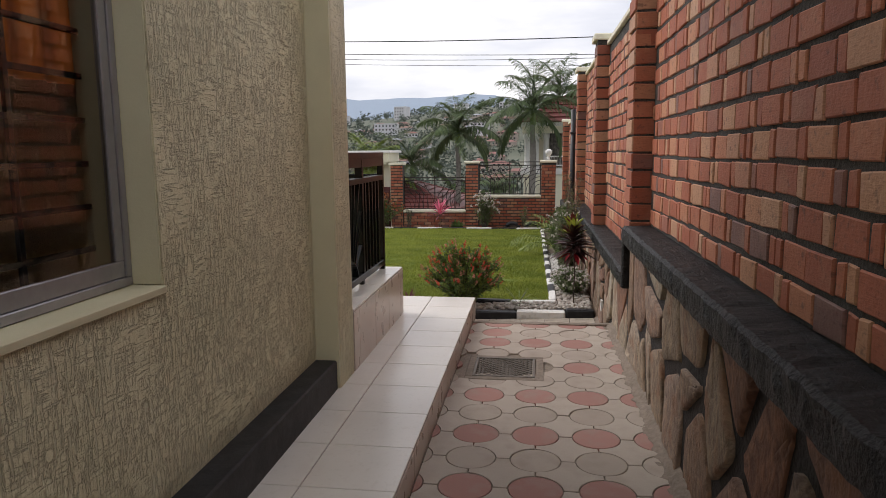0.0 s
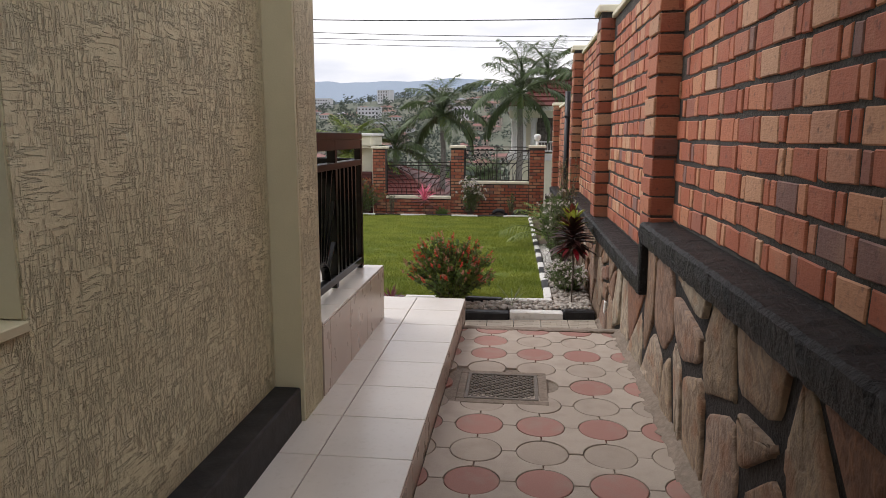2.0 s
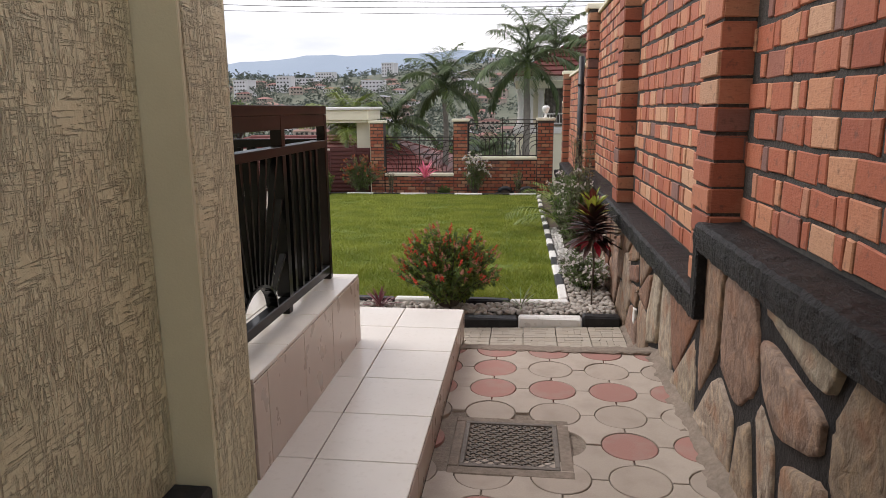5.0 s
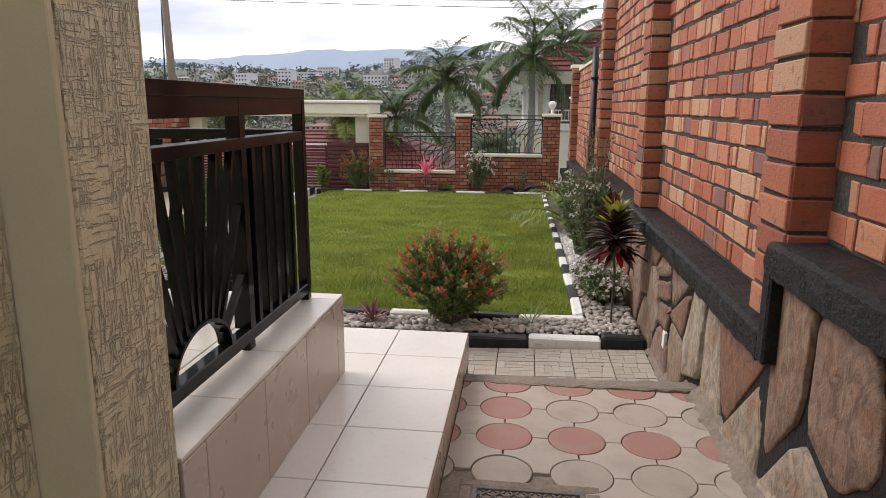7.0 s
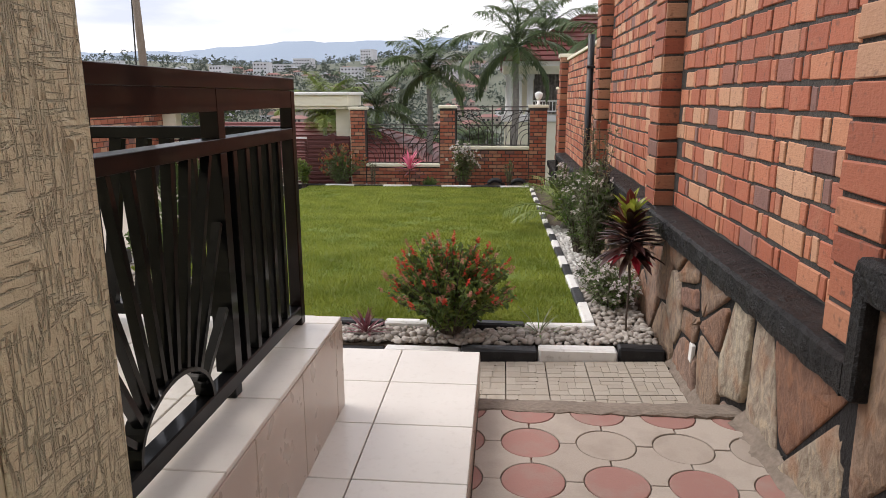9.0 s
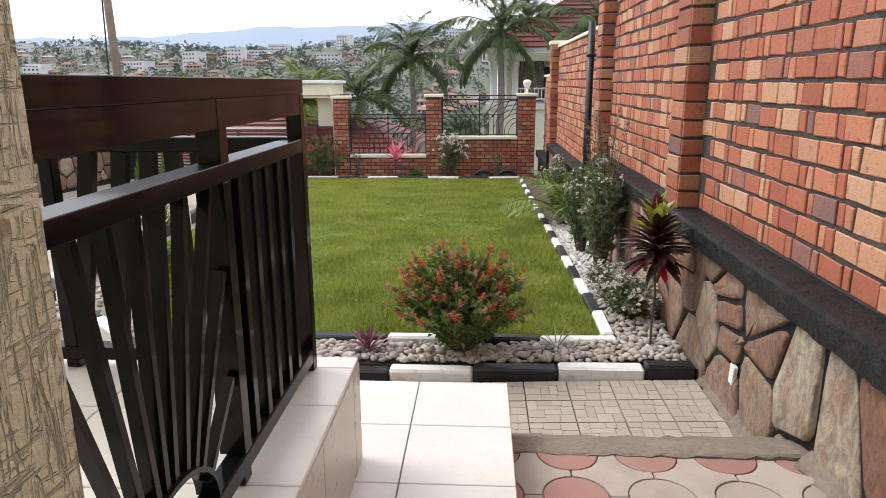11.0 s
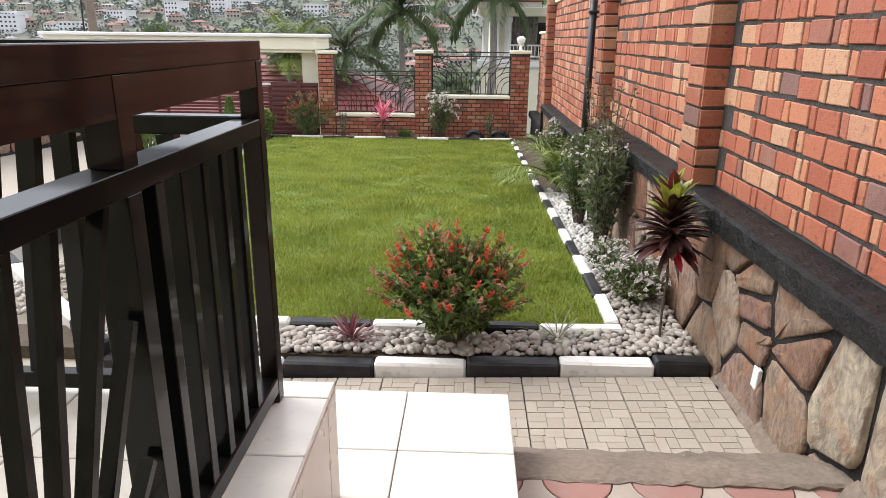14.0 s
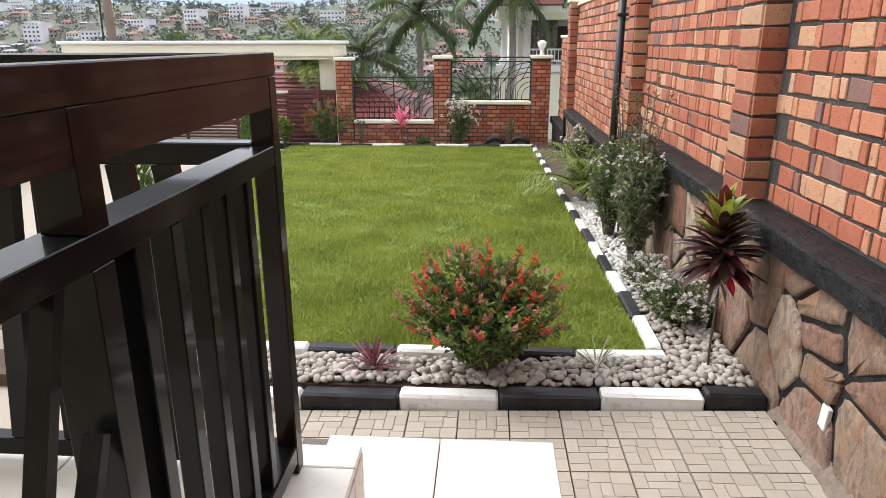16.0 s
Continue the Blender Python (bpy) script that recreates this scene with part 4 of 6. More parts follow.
# ---- railings of the porch ----
RX, RY0, RY1, RTOP = -1.234, 3.947, 5.395, 1.744
RAIL_DEEP = 0.046


def build_side_railing():
    """Gloss black railing: deep top plate, second rail, a sunburst over an arch, and upright bars."""
    r = thing("porch_railing", "gloss black metal porch railing with sunburst panel, top tinted brown for reflected brick", "railing", (RX, RY0, PORCH_Z))

    def bar(name, y0, y1, z0, z1, mat="metal", deep=RAIL_DEEP, out=0.0, label="", bevel=0.003):
        return part(name, boxes(((-deep, y0 - RY0, z0 - PORCH_Z), (out, y1 - RY0, z1 - PORCH_Z)), bevel=bevel), mat, r, label)

    bar("top_rail", RY0, RY1, 1.701, RTOP, "brown_metal", label="black gloss top rail tinted brown for reflected brick", bevel=0.0015)
    bar("top_plate", RY0, 5.351, 1.640, 1.7005, "brown_metal", 0.034, -0.0012, "flat plate under the top rail tinted brown for reflected brick", 0.0006)
    bar("second_rail", RY0, 5.3515, 1.527, 1.566, "metal", 0.062, 0.0, bevel=0.0015)
    bar("bottom_rail", RY0, 5.351, 0.834, 0.882, "metal", 0.05, bevel=0.004)
    bar("post", 5.352, RY1, 0.802, 1.7005, "brown_metal")
    bar("post", 4.703, 4.747, 0.883, 1.5265, "metal", 0.062, 0.0, bevel=0.001)
    bar("post_head", 4.703, 4.747, 1.5665, 1.7005, "brown_metal", 0.052, 0.0, bevel=0.001)
    bar("post", 3.975, 4.018, 0.802, 0.8335, "metal")
    bar("post", 3.975, 4.018, 0.883, 1.5265, "metal")
    bar("foot", 4.70, 4.75, 0.8005, 0.8335, "metal", 0.04, -0.006)
    for k in range(5):
        y = 4.797 + 0.0985 * k
        bar("bar", y, y + 0.031, 0.883, 1.5265, "metal", 0.037, -0.003, bevel=0.002)
    cy, rad, rise, z0 = 4.362, 0.182, 0.128, 0.883
    pts = [(cy + rad * math.cos(radians(a)), z0 + rise * math.sin(radians(a))) for a in range(0, 181, 10)]
    arch = bmesh.new()
    rings = []
    for k, (y, z) in enumerate(pts):
        ny, nz = (y - cy) / rad, (z - z0) / rise
        d = math.hypot(ny, nz) or 1.0
        rings.append([arch.verts.new((x, y - RY0 + ny / d * t, z - PORCH_Z + nz / d * t)) for x, t in ((-0.052, 0), (0.0, 0), (0.0, 0.011), (-0.052, 0.011))])
    for a, b in zip(rings, rings[1:]):
        for k in range(4):
            arch.faces.new((a[k], a[(k + 1) % 4], b[(k + 1) % 4], b[k]))
    for ring in (rings[0], rings[-1]):
        arch.faces.new(ring)
    part("arch", fix_normals(arch), "metal", r, "flat bar bent into a low arch")
    # each ray: where it leaves the arch, and where it meets the rail or a post
    for dy, z, ey, ez in ((0.0, 1.018, 0.0, 1.5265), (0.033, 1.016, 0.088, 1.5265), (0.078, 1.002, 0.178, 1.5265), (0.113, 0.988, 0.302, 1.5265), (0.142, 0.968, 0.338, 1.335), (0.170, 0.930, 0.338, 1.085)):
        for sg in ((1,) if dy == 0 else (1, -1)):
            a, b = (-0.019, cy - 0.01 + sg * dy - RY0, z - PORCH_Z), (-0.019, cy - 0.01 + sg * ey - RY0, ez - PORCH_Z)
            part("ray_bar", add_bar(bmesh.new(), a, b, 0.016, 0.025, (0, 1, 0)), "metal", r)


def build_front_railing():
    r = thing("front_railing", "gloss black metal railing of broad slats along the porch front", "railing", (RX - RAIL_DEEP - 0.001, RY1 - 0.024, PORCH_Z))
    L = 3.6

    def bar(name, x0, x1, z0, z1, thick=0.022, bevel=0.003):
        return part(name, boxes(((x0, -thick, z0 - PORCH_Z), (x1, thick, z1 - PORCH_Z)), bevel=bevel), "metal", r)

    bar("top_rail", -L, 0, 1.701, RTOP - 0.001)
    bar("top_plate", -L, 0, 1.640, 1.7005, 0.008, 0.001)
    bar("second_rail", -L, 0, 1.527, 1.572, 0.026)
    bar("bottom_rail", -L, 0, 0.830, 0.874)
    for x in (-0.80, -1.62, -2.44, -3.26):
        bar("post", x, x + 0.044, 0.8745, 1.5265)
        bar("post_head", x, x + 0.044, 1.5725, 1.7005)
        bar("foot", x, x + 0.044, 0.802, 0.8295)
    for k in range(27):
        x = -0.10 - 0.128 * k
        lean = 0.10 * math.sin((x + 1.21) / 0.82 * math.pi)
        if any(abs(x + lean / 2 - p - 0.022) < 0.045 for p in (-0.80, -1.62, -2.44, -3.26)):
            continue
        part("slat", add_bar(bmesh.new(), (x, 0, 0.8745 - PORCH_Z), (x + lean, 0, 1.5265 - PORCH_Z), 0.047, 0.032, (1, 0, 0)), "metal", r)


build_side_railing()
build_front_railing()


# ---- kerbs ----
def kerb_block(length, wide, high, rnd, mat):
    bm = boxes(((-length / 2 + 0.003, -wide / 2, -0.06), (length / 2 - 0.003, wide / 2, high)), bevel=0.014)
    for v in bm.verts:
        v.co += Vector((0, rnd.uniform(-0.004, 0.004), rnd.uniform(-0.004, 0.004)))
    return mesh_of(bm, "kerb_block", mat)


def kerb_row(name, a, b, length, first_black, wide, high, label, ground, seed, cuts=None):
    """A row of kerb blocks painted black and white by turns from a to b."""
    rnd = random.Random(seed)
    row = thing(name, label, "kerb", kind="structure")
    a, b = Vector(a), Vector(b)
    d = (b - a)
    n = max(1, round(d.length / length))
    turn = math.atan2(d.y, d.x)
    for k in range(n):
        black = (k % 2 == 0) == first_black
        f = (k + 0.5) / n
        p = a.lerp(b, f)
        me = kerb_block(d.length / n, wide, high * rnd.uniform(0.92, 1.06), rnd, "kerb_black" if black else "white_paint")
        ob = lay(me, (p.x, p.y, ground(p.x, p.y)), row, "kerb_block", (rnd.uniform(-0.02, 0.02), 0, turn + rnd.uniform(-0.012, 0.012)))
    return row


front_ground = lambda x, y: cross(max(x, -1.6)) - 0.005
kerb_row("trim_kerb_front", (0.312, 7.16), (-2.80, 7.16), 0.518, False, 0.105, 0.082, "black and white painted kerb stones along the pebble bed", front_ground, 1)
kerb_row("trim_kerb_corner", (0.615, 7.16), (0.312, 7.16), 0.297, True, 0.105, 0.08, "black painted kerb stone against the stone wall", front_ground, 2)
kerb_row("trim_kerb_lawn", (0.235, 7.585), (-2.86, 7.565), 0.515, False, 0.09, 0.075, "white and black painted kerb stones edging the lawn", lambda x, y: -0.005, 3)
kerb_row("trim_kerb_side", (0.19, 7.66), (0.172, 18.25), 0.48, False, 0.085, 0.08, "white and black painted kerb stones beside the flower bed", lambda x, y: slope(y), 4)
kerb_row("trim_kerb_far", (0.172, 18.3), (-5.29, 18.3), 0.67, False, 0.10, 0.085, "white and black painted kerb stones at the far end of the lawn", lambda x, y: slope(y), 5)
kerb_row("trim_kerb_drive", (-2.80, 7.18), (-4.53, 8.8), 0.5, True, 0.10, 0.125, "black and white painted kerb stones curving along the driveway", lambda x, y: -0.05, 6)
kerb_row("trim_kerb_drive_side", (-4.53, 8.8), (-5.4, 18.3), 0.52, False, 0.10, 0.12, "black and white painted kerb stones beside the driveway", lambda x, y: slope(y), 7)

# ---- lawn ----
def lawn_left(y):
    if y < 7.65:
        return -2.82
    if y < 9.2:
        return -2.82 - (y - 7.65) * 0.9
    return -4.215 - 0.085 * (y - 9.2)


def build_lawn():
    lawn = tagged(part("lawn_turf", (lambda bm: bm)(bmesh.new()), "turf"), "bright green mown lawn", "lawn", kind="structure")
    bm = bmesh.new()
    rows = []
    for j in range(41):
        y = 7.61 + (18.26 - 7.61) * j / 40
        x0 = lawn_left(y)
        rows.append([bm.verts.new((x0 + (0.19 - x0) * i / 24, y, slope(y) + 0.035 + 0.012 * noise.noise((i * 0.7, j * 0.6, 0)))) for i in range(25)])
    for a, b in zip(rows, rows[1:]):
        for i in range(24):
            bm.faces.new((a[i], a[i + 1], b[i + 1], b[i]))
    bm.to_mesh(lawn.data)
    bm.free()
    rng = np.random.default_rng(8)
    n = 210000
    y = 7.65 + (18.25 - 7.65) * rng.random(n) ** 1.35
    left = np.where(y < 9.2, -2.82 - (y - 7.65) * 0.9, -4.215 - 0.085 * (y - 9.2))
    x = left + (0.145 - left) * rng.random(n)
    patch = np.sin(x * 3.1 + 1.3 * np.sin(y * 1.7)) * np.sin(y * 2.3 + np.sin(x * 2.2)) + 0.7 * np.sin(x * 7.3 + y * 3.9) * np.sin(y * 8.1)
    z = -0.004 - 0.0389 * np.maximum(0, y - 7.95) + 0.032
    h = (0.024 + 0.018 * rng.random(n)) * (1 + 0.34 * patch)
    a, lean = rng.random(n) * 2 * np.pi, 1.3 * rng.random(n)
    w = (0.0035 + 0.0035 * rng.random(n)) * (0.75 + (y - 7.65) * 0.09)
    ca, sa = np.cos(a), np.sin(a)
    v = np.empty((n, 3, 3))
    v[:, 0] = np.stack([x - w * sa, y + w * ca, z], 1)
    v[:, 1] = np.stack([x + w * sa, y - w * ca, z], 1)
    v[:, 2] = np.stack([x + h * lean * ca, y + h * lean * sa, z + h], 1)
    me = bpy.data.meshes.new("grass")
    me.vertices.add(3 * n)
    me.vertices.foreach_set("co", v.ravel())
    me.loops.add(3 * n)
    me.loops.foreach_set("vertex_index", np.arange(3 * n, dtype=np.int32))
    me.polygons.add(n)
    me.polygons.foreach_set("loop_start", np.arange(0, 3 * n, 3, dtype=np.int32))
    me.polygons.foreach_set("loop_total", np.full(n, 3, dtype=np.int32))
    me.update()
    me.materials.append(M["blade"])
    tagged(new("grass", me), "bright green short lawn grass", "grass", kind="stuff")


build_lawn()


def build_beds():
    def bed(name, pts, z, label):
        bm = add_prism(bmesh.new(), pts, -0.3, z)
        tagged(part(name, fix_normals(bm), "soil"), label, "bed", kind="structure")

    bed("ground_bed_front", [(-4.75, 7.235), (0.645, 7.235), (0.645, 7.54), (-4.75, 7.54)], 0.0, "soil under the pebble bed")
    bm = bmesh.new()
    rows = [[bm.verts.new((x, y, slope(y) + 0.015)) for x in (0.22, 0.655)] for y in (7.54, 8.2, 10, 13, 19.6)]
    for a, b in zip(rows, rows[1:]):
        bm.faces.new((a[0], a[1], b[1], b[0]))
    tagged(part("ground_bed_side", bm, "soil"), "soil strip along the stone wall", "bed", kind="structure")
    bm = bmesh.new()
    rows = [[bm.verts.new((x, y, slope(y) + 0.01)) for x in (-5.4, 0.78)] for y in (18.3, 19.3)]
    bm.faces.new((rows[0][0], rows[0][1], rows[1][1], rows[1][0]))
    tagged(part("ground_bed_far", bm, "soil"), "soil strip under the far fence", "bed", kind="structure")
    bm = bmesh.new()
    rows = [[bm.verts.new((x, y, (slope(y) if y > 7.95 else -0.03) - 0.045)) for x in (-14.0, -2.75)] for y in (4.0, 7.15, 12, 20.4)]
    for a, b in zip(rows, rows[1:]):
        bm.faces.new((a[0], a[1], b[1], b[0]))
    tagged(part("road_driveway", bm, "pale_paver"), "pale paved driveway towards the gate", "driveway", kind="structure")


build_beds()


def pebble_heap(name, spots, mat, label, size=(0.018, 0.034), seed=2):
    """Rounded pebbles lying over one another."""
    rnd = random.Random(seed)
    base = bmesh.new()
    bmesh.ops.create_icosphere(base, subdivisions=1, radius=1.0)
    bv, bf = [v.co.copy() for v in base.verts], [tuple(v.index for v in f.verts) for f in base.faces]
    base.free()
    vs, fs = [], []
    for x, y, z in spots:
        a, b = rnd.uniform(*size), rnd.uniform(0.6, 0.95)
        m = pose(x, y, z + a * 0.15, rnd.uniform(-25, 25), rnd.uniform(-25, 25), rnd.uniform(0, 360)).to_3x3()
        sc = Vector((a, a * b, a * rnd.uniform(0.42, 0.62)))
        off = len(vs)
        for v in bv:
            p = m @ Vector((v.x * sc.x * rnd.uniform(0.93, 1.07), v.y * sc.y, v.z * sc.z))
            vs.append((p.x + x, p.y + y, p.z + z + a * 0.3))
        fs.extend(tuple(i + off for i in f) for f in bf)
    me = bpy.data.meshes.new(name)
    me.from_pydata(vs, [], fs)
    me.materials.append(M[mat])
    for p in me.polygons:
        p.use_smooth = True
    return tagged(new(name, me), label, "pebbles", kind="stuff")


def scatter(rnd, n, x0, x1, y0, y1, zf, least):
    out, grid = [], {}
    for _ in range(n * 6):
        if len(out) >= n:
            break
        x, y = rnd.uniform(x0, x1), rnd.uniform(y0, y1)
        key = (int(x / least), int(y / least))
        if any(math.hypot(x - u, y - v) < least for i in (-1, 0, 1) for j in (-1, 0, 1) for u, v in grid.get((key[0] + i, key[1] + j), ())):
            continue
        grid.setdefault(key, []).append((x, y))
        out.append((x, y, zf(x, y)))
    return out


rnd_p = random.Random(6)
front_spots = scatter(rnd_p, 1500, -2.95, 0.59, 7.245, 7.53, lambda x, y: 0.02 + 0.025 * random.random() + (cross(max(x, -1)) + 0.03) * 0.6, 0.030)
front_spots += scatter(rnd_p, 420, 0.25, 0.60, 7.525, 8.5, lambda x, y: 0.028 + 0.02 * random.random(), 0.032)
front_spots += scatter(rnd_p, 250, -4.1, -2.98, 7.65, 8.8, lambda x, y: 0.02, 0.04)
pebble_heap("pebbles", front_spots, "pebble", "pale grey and beige rounded river pebbles in the bed", (0.022, 0.043))
side_spots = scatter(rnd_p, 700, 0.25, 0.60, 8.4, 12.5, lambda x, y: slope(y) + 0.02, 0.034)
far_spots = scatter(rnd_p, 1100, -5.3, 0.25, 18.36, 18.8, lambda x, y: slope(y) + 0.02, 0.05)
pebble_heap("white_pebbles", side_spots + far_spots, "white_pebble", "white rounded pebbles in the flower beds", (0.022, 0.04), 3)


# ---- plants ----
class Leaves:
    """Gathers leaves as small folded blades and makes one mesh of them."""

    def __init__(self):
        self.v, self.f, self.m = [], [], []

    def leaf(self, base, way, up, length, wide, droop=0.2, mat=0, fold=0.25, segs=1):
        way = way.normalized()
        s = way.cross(up)
        s = s.normalized() if s.length > 1e-4 else Vector((1, 0, 0))
        n = s.cross(way)
        o = len(self.v)
        if segs == 1:
            mid, tip = base + way * length * 0.5 + n * length * 0.05, base + way * length - n * length * droop
            self.v += [base, mid + s * wide / 2 + n * wide * fold, tip, mid - s * wide / 2 + n * wide * fold]
            self.f += [(o, o + 1, o + 2), (o, o + 2, o + 3)]
            self.m += [mat, mat]
            return
        for k in range(segs + 1):
            u = k / segs
            c = base + way * length * u + n * (-droop * length * u * u)
            w = wide * (0.25 + 1.5 * u) * (1 - u) ** 0.65 if k < segs else 0.0
            w = min(w, wide)
            self.v += [c + s * w / 2 + n * w * fold, c, c - s * w / 2 + n * w * fold]
        for k in range(segs):
            a = o + 3 * k
            self.f += [(a, a + 1, a + 4, a + 3), (a + 1, a + 2, a + 5, a + 4)]
            self.m += [mat, mat]

    def mesh(self, name, mats):
        me = bpy.data.meshes.new(name)
        me.from_pydata([tuple(p) for p in self.v], [], self.f)
        for k in mats:
            me.materials.append(M[k])
        me.polygons.foreach_set("material_index", self.m)
        return me

    def link(self, name, mats, parent, label=""):
        ob = new(name, self.mesh(name, mats))
        ob.parent = parent
        return tagged(ob, label) if label else ob


def vec_in(rnd, up=0.0):
    while True:
        v = Vector((rnd.uniform(-1, 1), rnd.uniform(-1, 1), rnd.uniform(-1, 1)))
        if 0.1 < v.length < 1:
            v.z += up
            return v.normalized()


def bush(name, label, at, wide, deep, high, seed, leaf_mats, leaf_len, leaf_wide, stems=60, per=22, flower=None, bloom=0.0, flower_size=0.02, spike=0, spill=1.0, category="shrub"):
    """A shrub: many stems from one foot, leaves along them, flowers at their tips."""
    rnd = random.Random(seed)
    root = thing(name, label, category, at)
    wood, fol, flo = bmesh.new(), Leaves(), Leaves()
    for k in range(stems):
        a, e = rnd.uniform(0, 2 * math.pi), rnd.uniform(0.05, 1.0) ** 0.7
        reach = rnd.uniform(0.72, 1.06)
        tip = Vector((math.cos(a) * wide / 2 * e * reach, math.sin(a) * deep / 2 * e * reach, high * (1 - 0.62 * e ** 2.2 * spill) * reach))
        foot = Vector((math.cos(a) * 0.04, math.sin(a) * 0.04, 0))
        bend = Vector((tip.x * 0.35, tip.y * 0.35, tip.z * 0.62))
        pts = [foot.lerp(bend, u).lerp(bend.lerp(tip, u), u) for u in (0, 0.3, 0.6, 0.85, 1.0)]
        add_tube(wood, pts, [0.006, 0.005, 0.004, 0.003, 0.002], 4)
        for i in range(per):
            u = rnd.uniform(0.22, 1.0)
            p = foot.lerp(bend, u).lerp(bend.lerp(tip, u), u)
            d = vec_in(rnd, 0.35) + (tip - foot).normalized() * 0.4
            s = rnd.uniform(0.65, 1.15)
            fol.leaf(p + vec_in(rnd) * 0.02, d, Vector((rnd.uniform(-.3, .3), rnd.uniform(-.3, .3), 1)), leaf_len * s, leaf_wide * s, rnd.uniform(0.0, 0.35), rnd.randrange(len(leaf_mats)))
        if flower and rnd.random() < bloom:
            up = (tip - bend).normalized() + Vector((0, 0, 0.5))
            up.normalize()
            m = rnd.randrange(len(flower))
            if spike:
                n = rnd.randint(spike // 2, spike)
                for i in range(n):
                    p = tip + up * 0.009 * i
                    for j in range(3):
                        flo.leaf(p, vec_in(rnd, 0.3), up, flower_size * rnd.uniform(0.7, 1.2) * (1.15 - 0.5 * i / n), flower_size * 0.55, 0.1, m)
            else:
                for c in range(rnd.randint(1, 3)):
                    p = tip + vec_in(rnd) * 0.03
                    for j in range(6):
                        flo.leaf(p, vec_in(rnd, 0.5), Vector((0, 0, 1)), flower_size * rnd.uniform(0.8, 1.2), flower_size * 0.8, 0.2, m)
    part("stem_frame", wood, "bark", root)
    fol.link("foliage", leaf_mats, root)
    if flo.v:
        tagged(flo.link("bloom", flower, root, "small open flowers"), kind="stuff")
    return root


bush("salvia_bush", "rounded green salvia bush covered in red flower spikes", (-0.81, 7.385, 0.022), 1.04, 0.70, 0.70, 1, ["leaf", "bright_leaf", "leaf"], 0.052, 0.032, 200, 28, ["red_flower", "faded_flower", "red_flower", "faded_flower"], 0.97, 0.022, 8, 0.9)
bush("white_flower_shrub", "low green shrub dotted with white flowers", (0.408, 8.14, -0.005), 0.52, 0.77, 0.34, 2, ["leaf", "grey_leaf"], 0.045, 0.016, 80, 30, ["white_flower"], 0.95, 0.026, 0, 0.7)
bush("white_flower_shrub", "low shrub with many white flowers over pebbles", (0.39, 8.889, -0.023), 0.43, 0.72, 0.25, 3, ["leaf", "grey_leaf"], 0.04, 0.015, 50, 24, ["white_flower"], 0.7, 0.024, 0, 0.7)
bush("oleander_shrub", "dusty green upright shrub with narrow leaves by the wall", (0.445, 9.536, -0.039), 0.55, 0.95, 1.07, 4, ["grey_leaf", "leaf", "grey_leaf"], 0.085, 0.022, 110, 30, ["white_flower"], 0.28, 0.028, 0, 0.55)
bush("oleander_shrub", "dusty green shrub with narrow leaves and white flowers", (0.408, 10.514, -0.079), 0.53, 0.84, 0.95, 5, ["grey_leaf", "leaf"], 0.08, 0.022, 90, 26, ["white_flower"], 0.3, 0.03, 0, 0.6)
bush("oleander_shrub", "green shrub with narrow leaves beside the drain pipe", (0.43, 13.226, -0.188), 0.53, 1.05, 0.89, 6, ["grey_leaf", "leaf"], 0.08, 0.024, 70, 22, ["white_flower"], 0.45, 0.035, 0, 0.6)
bush("rose_bush", "rose bush with pale pink and white blooms by the fence post", (-1.396, 18.53, -0.421), 0.93, 0.44, 1.04, 7, ["leaf", "grey_leaf"], 0.07, 0.035, 60, 20, ["white_flower"], 0.85, 0.05, 0, 0.8)
bush("red_tip_bush", "round bush with rusty red tips beside the gate", (-4.256, 18.447, -0.409), 1.35, 0.85, 0.98, 8, ["leaf", "leaf", "grey_leaf"], 0.06, 0.03, 100, 26, ["orange_tip"], 0.8, 0.045, 6, 0.85)
bush("small_shrub", "small dark green shrub under the fence", (-2.158, 18.506, -0.421), 0.46, 0.33, 0.26, 9, ["leaf"], 0.05, 0.03, 36, 18)
bush("young_shrub", "young yellow-green leafy shrub beside the lawn", (-5.087, 18.154, -0.407), 0.39, 0.33, 0.72, 10, ["bright_leaf", "leaf"], 0.10, 0.05, 24, 16, spill=0.5)
bush("thin_shrub", "thin green sapling against the brick fence", (-3.53, 18.624, -0.422), 0.24, 0.22, 0.6, 11, ["grey_leaf"], 0.05, 0.02, 12, 14, spill=0.3)
bush("thin_shrub", "thin grey-green sapling beside the tyre planters", (-0.309, 18.565, -0.422), 0.31, 0.24, 0.68, 12, ["grey_leaf", "leaf"], 0.05, 0.02, 18, 16, spill=0.3)
bush("bed_shrub", "leafy green shrub in the pebble bed by the driveway", (-3.347, 8.353, 0.003), 0.62, 0.62, 0.64, 13, ["leaf", "bright_leaf"], 0.09, 0.045, 45, 18, spill=0.7)
bush("bed_shrub", "small leafy shrub in the pebble bed", (-4.035, 9.158, -0.015), 0.53, 0.53, 0.47, 14, ["leaf"], 0.07, 0.04, 40, 18, spill=0.7)


